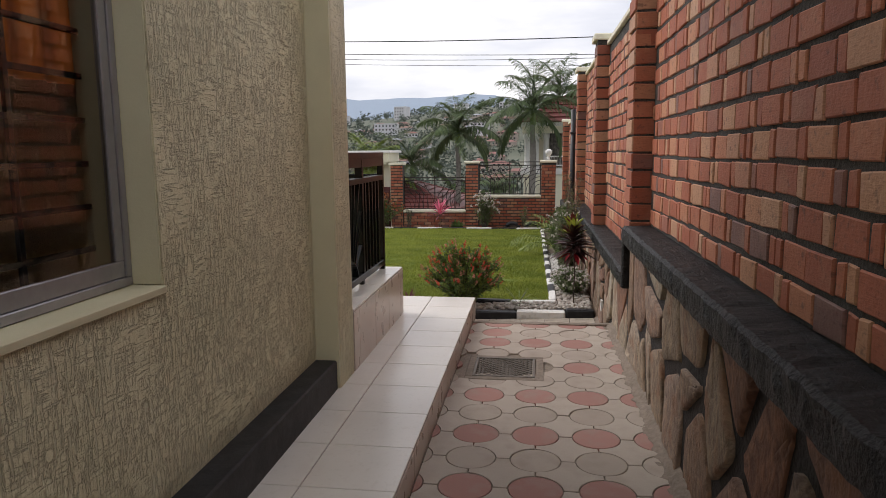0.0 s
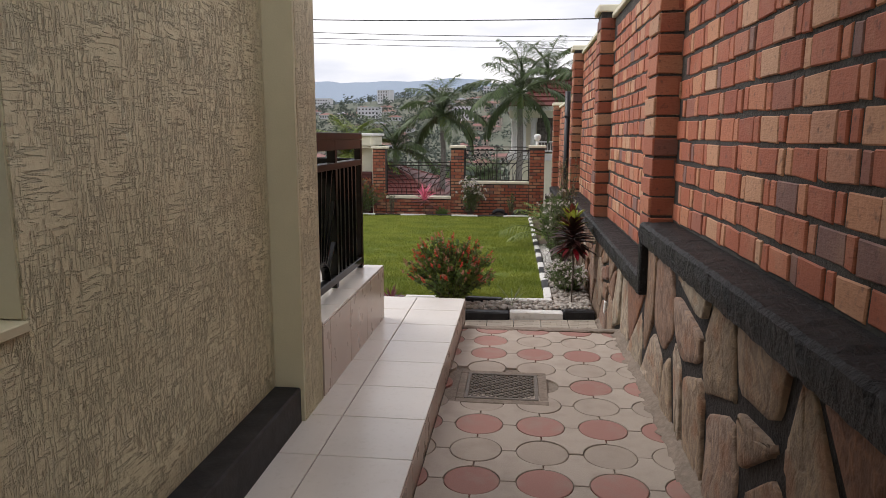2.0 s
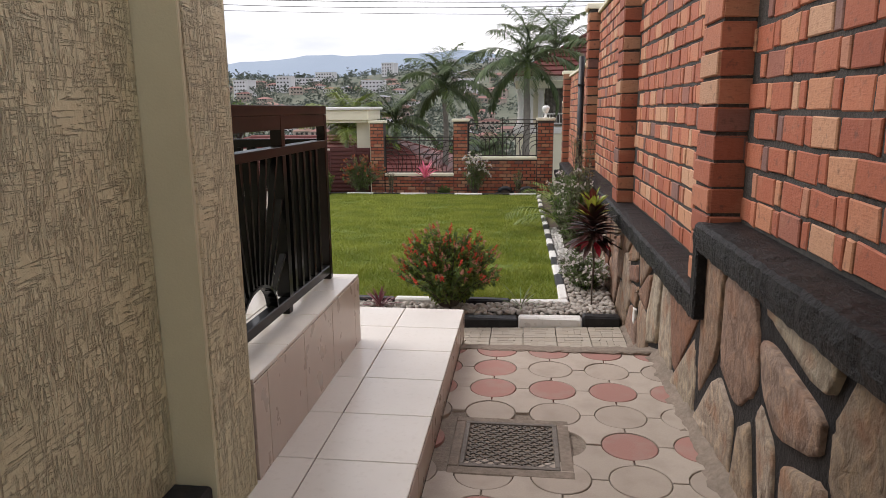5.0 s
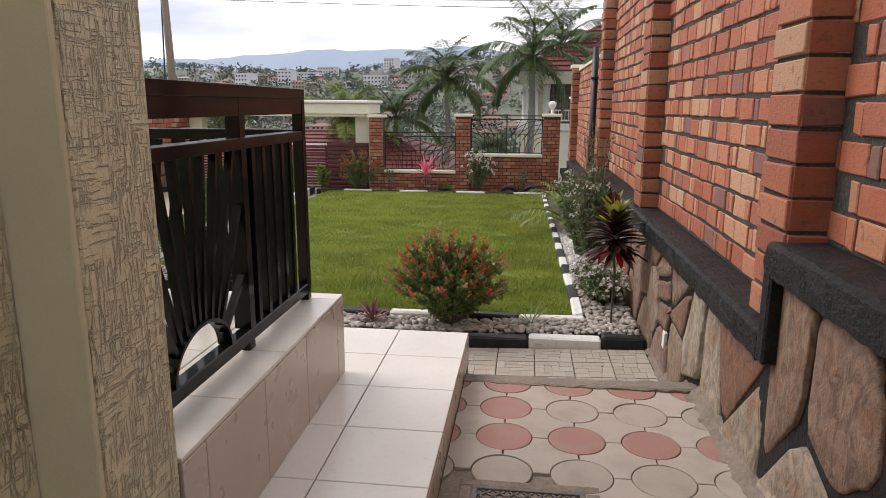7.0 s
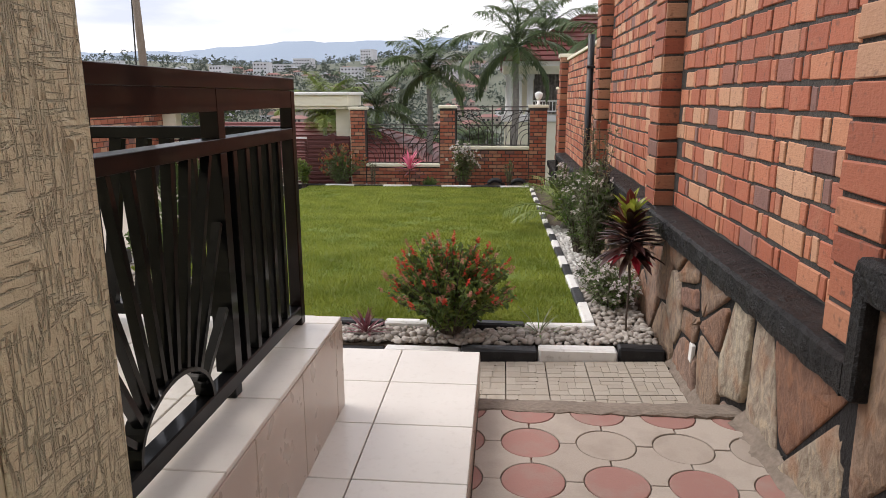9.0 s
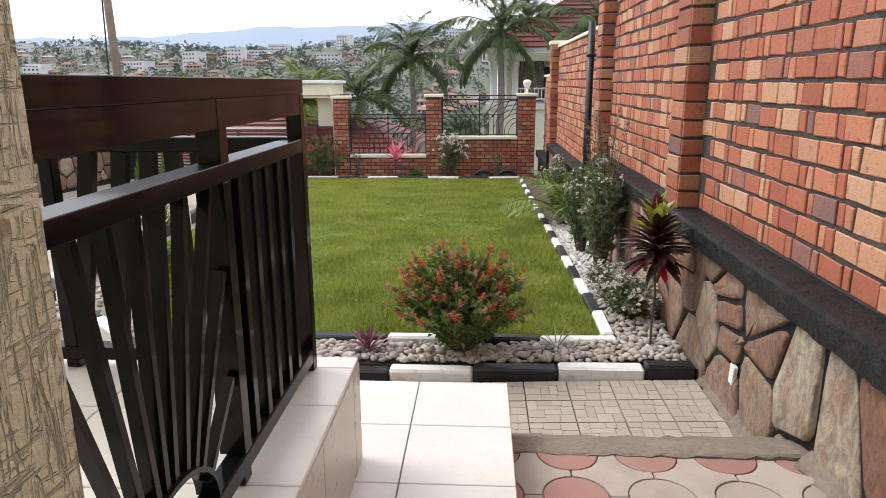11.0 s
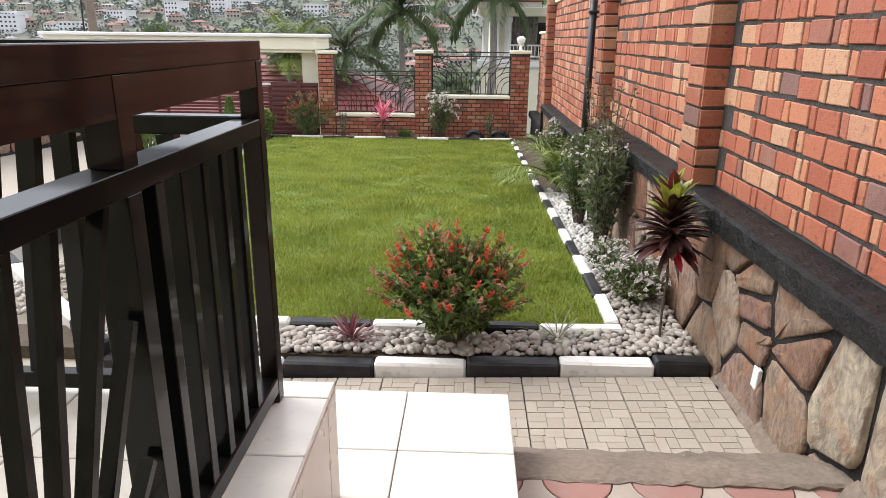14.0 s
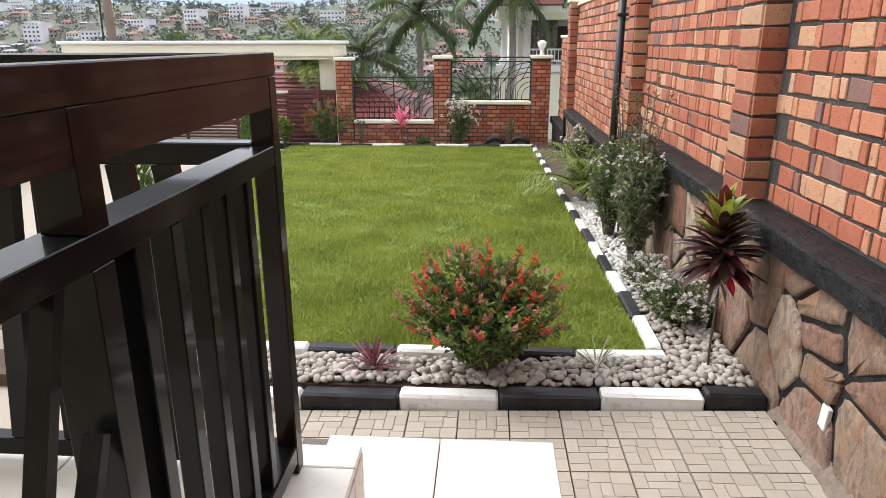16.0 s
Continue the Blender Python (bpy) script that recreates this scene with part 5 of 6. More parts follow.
def twigs(name, label, at, seed):
    """Bare upright twigs with sparse small dry leaves."""
    rnd = random.Random(seed)
    root = thing(name, label, "shrub", at)
    wood, fol = bmesh.new(), Leaves()
    for k in range(16):
        top = Vector((rnd.uniform(-0.12, 0.16), rnd.uniform(-0.45, 0.35), rnd.uniform(1.0, 1.62)))
        mid = Vector((top.x * 0.3, top.y * 0.3, top.z * 0.55))
        add_tube(wood, [(0, 0, 0), mid, top], [0.007, 0.005, 0.002], 4)
        for i in range(26):
            u = rnd.uniform(0.5, 1.0)
            p = mid.lerp(top, (u - 0.5) * 2)
            fol.leaf(p, vec_in(rnd, 0.5), Vector((0, 0, 1)), rnd.uniform(0.03, 0.06), 0.012, 0.2, rnd.randrange(2))
    part("stem_frame", wood, "bark", root)
    fol.link("foliage", ["grey_leaf", "dry_leaf"], root)


M["dry_leaf"] = make_leaf("dry_leaf", (0.26, 0.18, 0.10), (0.36, 0.27, 0.17), (0.30, 0.20, 0.12), 0.8, 0.2)
twigs("twiggy_shrub", "tall bare twigs with sparse dry leaves against the wall", (0.509, 9.753, -0.051), 21)
twigs("twiggy_shrub", "tall thin twigs with small leaves by the wall", (0.534, 10.678, -0.08), 22)


def cordyline():
    root = thing("cordyline_plant", "wine-red cordyline with lime green tip on a thin stem", "plant", (0.41, 7.417, 0.022))
    rnd = random.Random(4)
    part("stem", add_tube(bmesh.new(), [(0, 0, 0), (-0.004, 0, 0.2), (0.006, 0.004, 0.42), (-0.012, 0, 0.62), (-0.03, 0, 0.86)], [0.008, 0.007, 0.008, 0.009, 0.006], 8), "bark", root, smooth=True)
    lv = Leaves()
    for k in range(120):
        u = k / 119
        z = 0.60 + 0.28 * u
        a = k * 2.4 + rnd.uniform(-0.3, 0.3)
        e = radians(-4 + 76 * u + rnd.uniform(-16, 16))
        d = Vector((math.cos(a) * math.cos(e), math.sin(a) * math.cos(e), math.sin(e)))
        mat = 3 if u < 0.05 else (0 if u < 0.70 else (rnd.choice((0, 1, 1)) if u < 0.86 else rnd.choice((2, 2, 1))))
        if 0.55 < u < 0.85 and rnd.random() < 0.22:
            mat = 2
        lv.leaf(Vector((-0.02 * u, 0, z)), d, Vector((0, 0, 1)), rnd.uniform(0.19, 0.29) * (1 - 0.3 * u) * (0.65 if mat == 3 else 1.0), rnd.uniform(0.07, 0.10), 0.34 * (1 - u) + 0.1, mat, 0.18, 5)
    lv.link("leaves", ["wine_leaf", "wine_red", "lime_leaf", "crimson_leaf"], root)


M["wine_red"] = make_leaf("bright_wine_leaf", (0.12, 0.015, 0.02), (0.20, 0.025, 0.035), (0.16, 0.04, 0.03), 0.35, 0.15)
cordyline()


def rosette(name, label, at, mats, n, length, wide, rise, droop, seed, stem=0.0, category="plant"):
    root = thing(name, label, category, at)
    rnd = random.Random(seed)
    if stem:
        part("stem", add_tube(bmesh.new(), [(0, 0, 0), (0.005, 0, stem * 0.5), (0, 0, stem)], 0.014, 7), "bark", root, smooth=True)
    lv = Leaves()
    for k in range(n):
        a = k * 2.4 + rnd.uniform(-0.3, 0.3)
        e = radians(rise[0] + (rise[1] - rise[0]) * k / n + rnd.uniform(-8, 8))
        d = Vector((math.cos(a) * math.cos(e), math.sin(a) * math.cos(e), math.sin(e)))
        lv.leaf(Vector((0, 0, stem * (0.75 + 0.25 * k / n))), d, Vector((0, 0, 1)), length * rnd.uniform(0.7, 1.1), wide * rnd.uniform(0.8, 1.15), droop, min(len(mats) - 1, int(len(mats) * k / n)), 0.2, 5)
    lv.link("leaves", mats, root)
    return root


rosette("purple_rosette_plant", "low spiky dusty purple plant among pebbles", (-1.412, 7.375, 0.032), ["wine_grey"], 34, 0.21, 0.026, (15, 80), 0.15, 5)
rosette("grass_tuft", "tuft of long arching green leaves among pebbles", (-0.187, 7.417, 0.032), ["leaf", "grey_leaf"], 14, 0.26, 0.016, (20, 80), 0.35, 6)
rosette("pink_cordyline", "cordyline with bright pink upper leaves by the fence", (-2.647, 18.53, -0.421), ["wine_grey", "pink_leaf", "pink_leaf"], 34, 0.46, 0.075, (-5, 82), 0.22, 7, 0.5)


def palm(name, label, at, trunk, r0, fronds, length, seed, mats, tilt=(-35, 75), leaflets=34, leaf_len=0.5, leaf_wide=0.035, shaft=0.0):
    """A feather palm: ringed tapering trunk and arching fronds of many leaflets."""
    rnd = random.Random(seed)
    root = thing(name, label, "palm tree", at)
    if trunk:
        n = 26
        pts = [(0.02 * math.sin(k * 0.4) * trunk / 4, 0, trunk * k / n) for k in range(n + 1)]
        radii = [(r0 * (1.15 - 0.4 * k / n)) * (1.05 if k % 2 else 0.97) for k in range(n + 1)]
        part("trunk", add_tube(bmesh.new(), pts, radii, 12), "palm_bark", root, smooth=True)
        if shaft:
            part("crownshaft", add_tube(bmesh.new(), [(0, 0, trunk), (0, 0, trunk + shaft * 0.4), (0, 0, trunk + shaft)], [r0 * 0.95, r0 * 0.9, r0 * 0.4], 12), "bright_leaf", root, "smooth pale green crownshaft", smooth=True)
    top = Vector((0, 0, trunk + shaft * 0.8))
    for k in range(fronds):
        a = k * 2.399 + rnd.uniform(-0.25, 0.25)
        e = radians(tilt[0] + (tilt[1] - tilt[0]) * ((k + 0.5) / fronds) + rnd.uniform(-8, 8))
        out = Vector((math.cos(a), math.sin(a), 0))
        L = length * rnd.uniform(0.85, 1.1)
        pts = []
        p, ang = top.copy(), max(e, radians(15)) if e > 0 else e
        ang = e + radians(25)
        for i in range(11):
            pts.append(p.copy())
            p = p + (out * math.cos(ang) + Vector((0, 0, math.sin(ang)))) * (L / 10)
            ang -= radians(8.5)
        wood = add_tube(bmesh.new(), pts, [0.022 * (1 - 0.085 * i) for i in range(11)], 5)
        me = mesh_of(wood, "frond", mats)
        lv = Leaves()
        side = out.cross(Vector((0, 0, 1)))
        for i in range(leaflets):
            u = 0.12 + 0.88 * i / leaflets
            j = min(9, int(u * 10))
            q = pts[j].lerp(pts[j + 1], u * 10 - j)
            d = (pts[j + 1] - pts[j]).normalized()
            s = math.sin(math.pi * (0.12 + 0.82 * u)) ** 0.7
            for sg in (-1, 1):
                w = d * 0.6 + side * sg * 0.8 + Vector((0, 0, rnd.uniform(-0.45, 0.2)))
                lv.leaf(q, w, Vector((0, 0, 1)), leaf_len * s * rnd.uniform(0.85, 1.1), leaf_wide, 0.32, 0, 0.1, 3)
        bm = bmesh.new()
        bm.from_mesh(me)
        bm.from_mesh(lv.mesh("leaflets", mats))
        bpy.data.meshes.remove(me)
        part("frond", bm, mats, root)
    return root


palm("young_palm", "young feather palm with bright green fronds in the bed", (0.405, 12.277, -0.158), 0.12, 0.05, 13, 0.95, 31, ["bright_leaf"], (5, 70), 26, 0.30, 0.022)


def tyre_planters():
    for x in (-0.635, -0.09):
        root = thing("tyre_planter", "half-buried dark painted tyre edging the bed", "tyre", (x, 18.72, -0.44), "tyres under the fence")
        bm = bmesh.new()
        pts = [(0.2 * math.cos(radians(a)), 0, 0.2 * math.sin(radians(a))) for a in range(0, 181, 12)]
        add_tube(bm, pts, 0.055, 9)
        part("tread", bm, "pipe", root, smooth=True)
        part("sidewall", add_prism(bmesh.new(), [(0.17 * math.cos(radians(a)), 0.17 * math.sin(radians(a))) for a in range(0, 181, 15)], 0.0, 0.03, "y"), "concrete", root)


tyre_planters()


def thuja(at, high, seed):
    rnd = random.Random(seed)
    root = thing("thuja_tree", "small narrow conical green conifer", "conifer", at)
    part("trunk", add_tube(bmesh.new(), [(0, 0, 0), (0, 0, high * 0.9)], [0.025, 0.006], 6), "bark", root)
    lv = Leaves()
    for k in range(900):
        u = rnd.random() ** 1.2
        r = 0.2 * high * (1 - u) ** 0.8 * rnd.uniform(0.5, 1.05) + 0.01
        a = rnd.uniform(0, 6.283)
        p = Vector((r * math.cos(a), r * math.sin(a), high * (0.06 + 0.94 * u)))
        lv.leaf(p, Vector((math.cos(a) * 0.5, math.sin(a) * 0.5, 1)), Vector((math.cos(a), math.sin(a), 0)), 0.09, 0.035, -0.1, 0)
    lv.link("crown", ["leaf"], root)


thuja((-5.762, 17.803, -0.468), 0.95, 1)
thuja((-4.976, 11.668, -0.11), 1.05, 2)
thuja((-5.943, 14.353, -0.22), 1.0, 3)


# ---- brick fence with iron panels at the far end ----
def small_bricks(parent, x0, x1, y, z0, z1, rnd, axis="x", course=0.085, length=0.2, mat="fence_brick", depth=0.02):
    """Low-relief bricks joined into one part."""
    v, f = [], []
    row, z = 0, z0
    while z + course * 0.6 < z1:
        x = x0 - (length / 2 if row % 2 else 0)
        while x < x1:
            a, b = max(x0, x) + 0.009, min(x1, x + length) - 0.009
            if b - a > 0.02:
                o = len(v)
                h = min(z + course, z1) - 0.02
                for yy in (y + depth * 0.2, y - depth):
                    for px, pz in ((a, z), (b, z), (b, h), (a, h)):
                        v.append((px, yy, pz) if axis == "x" else (yy, px, pz))
                for q in ((4, 5, 6, 7), (0, 1, 5, 4), (1, 2, 6, 5), (2, 3, 7, 6), (3, 0, 4, 7)):
                    f.append(tuple(o + i for i in (q if axis == "x" else q[::-1])))
            x += length
        z += course
        row += 1
    me = bpy.data.meshes.new("brickwork")
    me.from_pydata(v, [], f)
    me.materials.append(M[mat])
    ob = tagged(new("brickwork", me), kind="stuff")
    ob.parent = parent
    return ob


M["fence_brick"] = make_brick("fence_brick", 0.8)


def fence_post(x0, x1, top, lamp):
    root = tagged(part("wall_fence_post", boxes(((x0, FENCE_Y, -0.6), (x1, FENCE_Y + 0.3, top))), "mortar"), "red brick fence post with pale cap", "fence post", kind="structure")
    rnd = random.Random(int(x0 * 100))
    small_bricks(root, x0 - 0.006, x1 + 0.006, FENCE_Y, -0.5, top, rnd)
    part("cap", boxes(((x0 - 0.04, FENCE_Y - 0.04, top), (x1 + 0.04, FENCE_Y + 0.34, top + 0.07)), bevel=0.012), "cream", root, "pale cement cap")
    if lamp:
        cx = (x0 + x1) / 2
        l = thing("post_lamp", "white garden lamp with opal shade on a fence post", "lamp", (cx, FENCE_Y + 0.15, top + 0.07))
        part("stem", add_tube(bmesh.new(), [(0, 0, 0), (0, 0, 0.03), (0, 0, 0.12)], [0.06, 0.035, 0.03], 10), "white_wall", l, smooth=True)
        part("shade", add_tube(bmesh.new(), [(0, 0, 0.12), (0, 0, 0.18), (0, 0, 0.26), (0, 0, 0.30)], [0.05, 0.085, 0.10, 0.04], 12), "lamp_white", l, smooth=True)


fence_post(-4.123, -3.775, 1.373, False)
fence_post(-1.965, -1.611, 1.406, False)
fence_post(0.15, 0.542, 1.417, True)


def fence_wall(x0, x1, top):
    root = tagged(part("wall_fence", boxes(((x0, FENCE_Y + 0.06, -0.6), (x1, FENCE_Y + 0.24, top))), "mortar"), "low red brick fence wall with pale coping", "fence wall", kind="structure")
    small_bricks(root, x0 + 0.002, x1 - 0.002, FENCE_Y + 0.055, -0.5, top, random.Random(3))
    part("coping", boxes(((x0, FENCE_Y + 0.01, top), (x1, FENCE_Y + 0.29, top + 0.07)), bevel=0.01), "cream", root, "pale cement coping")


fence_wall(-3.772, -1.967, 0.021)
fence_wall(-1.609, 0.147, 0.446)


def iron_panel(x0, x1, z0, z1):
    """Wrought iron panel: crossing arcs over upright bars."""
    root = thing("iron_fence_panel", "dark wrought iron fence panel with crossing arcs", "fence panel", ((x0 + x1) / 2, FENCE_Y + 0.15, z0), "iron panels of the fence")
    w, h = (x1 - x0) / 2, z1 - z0
    r = 0.0105
    for z in (0.03, h - 0.10, h - 0.01):
        part("rail", add_tube(bmesh.new(), [(-w, 0, z), (w, 0, z)], r * 1.25, 6), "iron", root)
    for x in (-w + 0.02, 0.0, w - 0.02):
        part("upright", add_tube(bmesh.new(), [(x, 0, 0), (x, 0, h + 0.03)], r * 1.3, 6), "iron", root)
    part("rail", add_tube(bmesh.new(), [(-w * 0.62, 0, h * 0.52), (w * 0.62, 0, h * 0.52)], r, 6), "iron", root)
    for k in range(11):
        x = -w * 0.62 + w * 1.24 * k / 10
        part("bar", add_tube(bmesh.new(), [(x, 0, 0.03), (x, 0, h * 0.52)], r * 0.8, 5), "iron", root)
    for sg in (-1, 1):
        for k in range(6):
            rad = h * (0.42 + 0.115 * k)
            pts = []
            for i in range(11):
                a = radians(90 * i / 10)
                x, z = sg * (-w + rad * 0.95 * math.sin(a) * (0.55 + 0.09 * k)), 0.03 + (h - 0.13) * (0.35 + 0.125 * k) * math.cos(a) ** 0.8
                pts.append((x, 0.012 * sg, max(0.03, z)))
            part("arc", add_tube(bmesh.new(), pts, r * 0.85, 5), "iron", root)
        for k in range(4):
            x = sg * w * (0.12 + 0.2 * k)
            pts = [(x + sg * 0.16 * w * math.sin(radians(90 * i / 8)) * 1.6, -0.012 * sg, h * 0.45 + (h * 0.43) * math.sin(radians(90 * i / 8)) ** 1.2) for i in range(9)]
            part("arc", add_tube(bmesh.new(), pts, r * 0.85, 5), "iron", root)


iron_panel(-3.772, -1.967, 0.091, 1.024)
iron_panel(-1.609, 0.147, 0.516, 1.449)


def build_gate():
    g = thing("sliding_gate", "maroon metal driveway gate with level slats", "gate", (-4.167, FENCE_Y + 0.1, -0.42))
    g.scale = (1.09, 1.0, 1.09)
    part("solid_panel", boxes(((-0.98, 0, 0), (0, 0.04, 1.07))), "gate", g)
    for k in range(11):
        part("rib", boxes(((-0.97, -0.022, 0.02 + 0.097 * k), (-0.01, 0.0, 0.085 + 0.097 * k)), bevel=0.008), "gate", g)
    part("post", boxes(((-0.42, -0.05, 0), (-0.34, -0.023, 1.13))), "gate", g)
    for k in range(15):
        z = 0.02 + 0.066 * k
        part("slat", boxes(((-4.4, 0, z), (-0.985, 0.03, z + 0.04)), bevel=0.004), "gate", g)
    part("top_bar", boxes(((-4.4, -0.006, 1.01), (-0.985, 0.036, 1.05))), "white_wall", g, "pale top bar")
    for x in (-1.02, -2.1, -3.2, -4.36):
        part("stile", boxes(((x - 0.03, 0.031, 0), (x + 0.03, 0.06, 1.0))), "gate", g)


build_gate()


def build_canopy():
    c = thing("gate_canopy", "cream plastered gate canopy on square columns", "canopy", (-4.189, FENCE_Y + 0.3, -0.64))
    c.scale = (1.09, 1.0, 1.09)
    part("slab", boxes(((-5.6, -0.25, 1.92), (0, 1.3, 2.16)), bevel=0.01), "cream", c)
    part("cornice", boxes(((-5.66, -0.32, 2.16), (0.06, 1.36, 2.23)), bevel=0.015), "white_wall", c, "white moulded cornice")
    part("ledge", boxes(((-5.5, -0.2, 1.86), (-0.06, 1.2, 1.919)), bevel=0.01), "cream", c)
    for x in (-0.36, -4.45):
        part("column", boxes(((x, 0.12, 0), (x + 0.32, 0.44, 1.859)), bevel=0.01), "cream", c)
        for z in (0.6, 1.2):
            part("band", boxes(((x - 0.012, 0.108, z), (x + 0.332, 0.452, z + 0.02))), "white_wall", c)


build_canopy()


def build_left_wall():
    w = tagged(part("wall_left_boundary", boxes(((-9.3, 2.0, -0.6), (-9.05, 19.7, 1.42))), "mortar"), "red brick boundary wall beyond the driveway", "wall", kind="structure")
    small_bricks(w, 2.0, 19.5, -9.05, 0.40, 1.42, random.Random(5), "y", 0.118, 0.25, depth=-0.02)
    base = tagged(part("wall_left_base", boxes(((-9.05, 2.0, -0.6), (-8.95, 19.7, 0.36))), "black_mortar"), "stone base of the boundary wall with black joints", "wall", kind="structure")
    lay_stones(base, -8.95, 6.0, 18.0, -0.3, 0.3, random.Random(9), 1, (0.5, 0.34))
    tagged(part("trim_left_coping", boxes(((-9.06, 2.0, 0.361), (-8.9, 19.7, 0.42)), bevel=0.01), "black_coping"), "black ledge on the stone base", "ledge", kind="structure")
    tagged(part("wall_behind", boxes(((-1.2, -4.4, -0.3), (1.0, -4.22, 2.6))), "plain_plaster"), "plain wall closing the side path", "wall", kind="structure")


build_left_wall()


# ---- neighbours beyond the fence ----
def tile_roof(bm, quad, rows):
    """A roof slope of stepped tile courses over four corners: eave left, eave right, ridge right, ridge left."""
    a, b, c, d = (Vector(p) for p in quad)
    n = (b - a).cross(d - a).normalized()
    for k in range(rows):
        f0, f1 = k / rows, (k + 1) / rows
        p, q, r, s = a.lerp(d, f0), b.lerp(c, f0), b.lerp(c, f1), a.lerp(d, f1)
        lo, hi = n * 0.045, n * 0.0
        vs = [bm.verts.new(v) for v in (p + lo, q + lo, r + hi, s + hi, p, q)]
        bm.faces.new((vs[0], vs[1], vs[2], vs[3]))
        bm.faces.new((vs[4], vs[5], vs[1], vs[0]))


def hip_house(name, label, x0, x1, y0, y1, base, eave, ridge, inset):
    h = thing(name, label, "house", ((x0 + x1) / 2, (y0 + y1) / 2, base))
    cx, cy = (x0 + x1) / 2, (y0 + y1) / 2
    X, Y, E, R = (x1 - x0) / 2, (y1 - y0) / 2, eave - base, ridge - base
    wall = part("wall", boxes(((-X + 0.5, -Y + 0.5, -1.5), (X - 0.5, Y - 0.5, E))), "cream", h)
    for k in range(3):
        x = -X + 1.2 + k * (2 * X - 2.4) / 2.6
        win = part("window", boxes(((x, -Y + 0.46, E - 1.5), (x + 1.1, -Y + 0.499, E - 0.35))), "white_wall", h)
        part("pane", boxes(((x + 0.07, -Y + 0.44, E - 1.43), (x + 1.03, -Y + 0.459, E - 0.42))), "shade", win)
    part("fascia", boxes(((-X, -Y, E), (X, -Y + 0.06, E + 0.16)), ((-X, Y - 0.06, E), (X, Y, E + 0.16)), ((-X, -Y + 0.06, E), (-X + 0.06, Y - 0.06, E + 0.16)), ((X - 0.06, -Y + 0.06, E), (X, Y - 0.06, E + 0.16))), "white_wall", h, "white fascia board")
    part("soffit", boxes(((-X + 0.061, -Y + 0.061, E + 0.001), (X - 0.061, Y - 0.061, E + 0.03))), "white_wall", h)
    bm = bmesh.new()
    e = E + 0.165
    A, B, C, D = (-X - 0.05, -Y - 0.05, e), (X + 0.05, -Y - 0.05, e), (X + 0.05, Y + 0.05, e), (-X - 0.05, Y + 0.05, e)
    P, Q = (-X + inset, 0, R), (X - inset, 0, R)
    rows = max(6, int(math.hypot(Y, R - e) / 0.36))
    for quad in ((A, B, Q, P), (C, D, P, Q), (B, C, Q, Q), (D, A, P, P)):
        tile_roof(bm, quad, rows)
    bmesh.ops.remove_doubles(bm, verts=bm.verts[:], dist=1e-4)
    part("roof", bm, "roof", h, "maroon pressed tile roof")
    part("ridge", add_tube(bmesh.new(), [P, Q], 0.09, 7), "roof", h)
    for corner, end in ((A, P), (B, Q), (C, Q), (D, P)):
        part("hip", add_tube(bmesh.new(), [corner, end], 0.07, 6), "roof", h)
    return h


hip_house("neighbour_house", "cream neighbour house with maroon tiled hip roof below the fence", -13.04, -2.36, 22.25, 29.77, -2.77, -0.535, 0.741, 2.8)


def build_pavilion():
    """Cream two-storey house corner: open balcony with round columns under a maroon roof."""
    h = hip_house("pavilion_house", "cream house with columned balcony and maroon tiled roof", -0.56, 7.67, 25.5, 32.5, 0.83, 2.63, 4.53, 2.8)
    bm = boxes(((-3.8, -3.2, -0.6), (3.8, 3.2, 0.0)))
    part("balcony_floor", bm, "white_wall", h)
    return h


def build_pavilion_front():
    p = thing("balcony", "white balcony with round columns, rail and patterned curtains", "balcony", (-0.45, 25.08, -2.99))
    p.scale = (1.09, 1.09, 1.09)
    part("base_wall", boxes(((0.0, 0, 0), (7.2, 0.4, 3.55))), "cream", p)
    part("floor_slab", boxes(((-0.1, -0.12, 3.55), (7.3, 0.5, 3.75)), bevel=0.02), "white_wall", p)
    for x in (0.12, 0.42, 0.75, 2.1, 2.4):
        col = add_tube(bmesh.new(), [(x, 0.2, 3.75), (x, 0.2, 3.85), (x, 0.2, 3.87), (x, 0.2, 4.75), (x, 0.2, 4.78), (x, 0.2, 4.92)], [0.13, 0.13, 0.095, 0.085, 0.12, 0.12], 12)
        part("column", col, "white_wall", p, smooth=True)
    part("beam", boxes(((-0.05, 0, 4.92), (7.2, 0.4, 5.15)), bevel=0.01), "cream", p)
    for z in (3.85, 4.15):
        part("rail", add_tube(bmesh.new(), [(0.75, 0.16, z), (2.1, 0.16, z)], 0.025, 6), "white_wall", p)
    for k in range(13):
        part("baluster", add_tube(bmesh.new(), [(0.82 + 0.1 * k, 0.16, 3.85), (0.82 + 0.1 * k, 0.16, 4.15)], 0.012, 5), "white_wall", p)
    bm = bmesh.new()
    cols = [[bm.verts.new((0.86 + 0.022 * i, 0.36 + 0.03 * math.sin(i * 1.3), z)) for z in (3.78, 4.35, 4.92)] for i in range(34)]
    for a, b in zip(cols, cols[1:]):
        for k in range(2):
            bm.faces.new((a[k], b[k], b[k + 1], a[k + 1]))
    part("curtain", bm, "drapery", p, "dark patterned curtain", smooth=True)


build_pavilion()
build_pavilion_front()

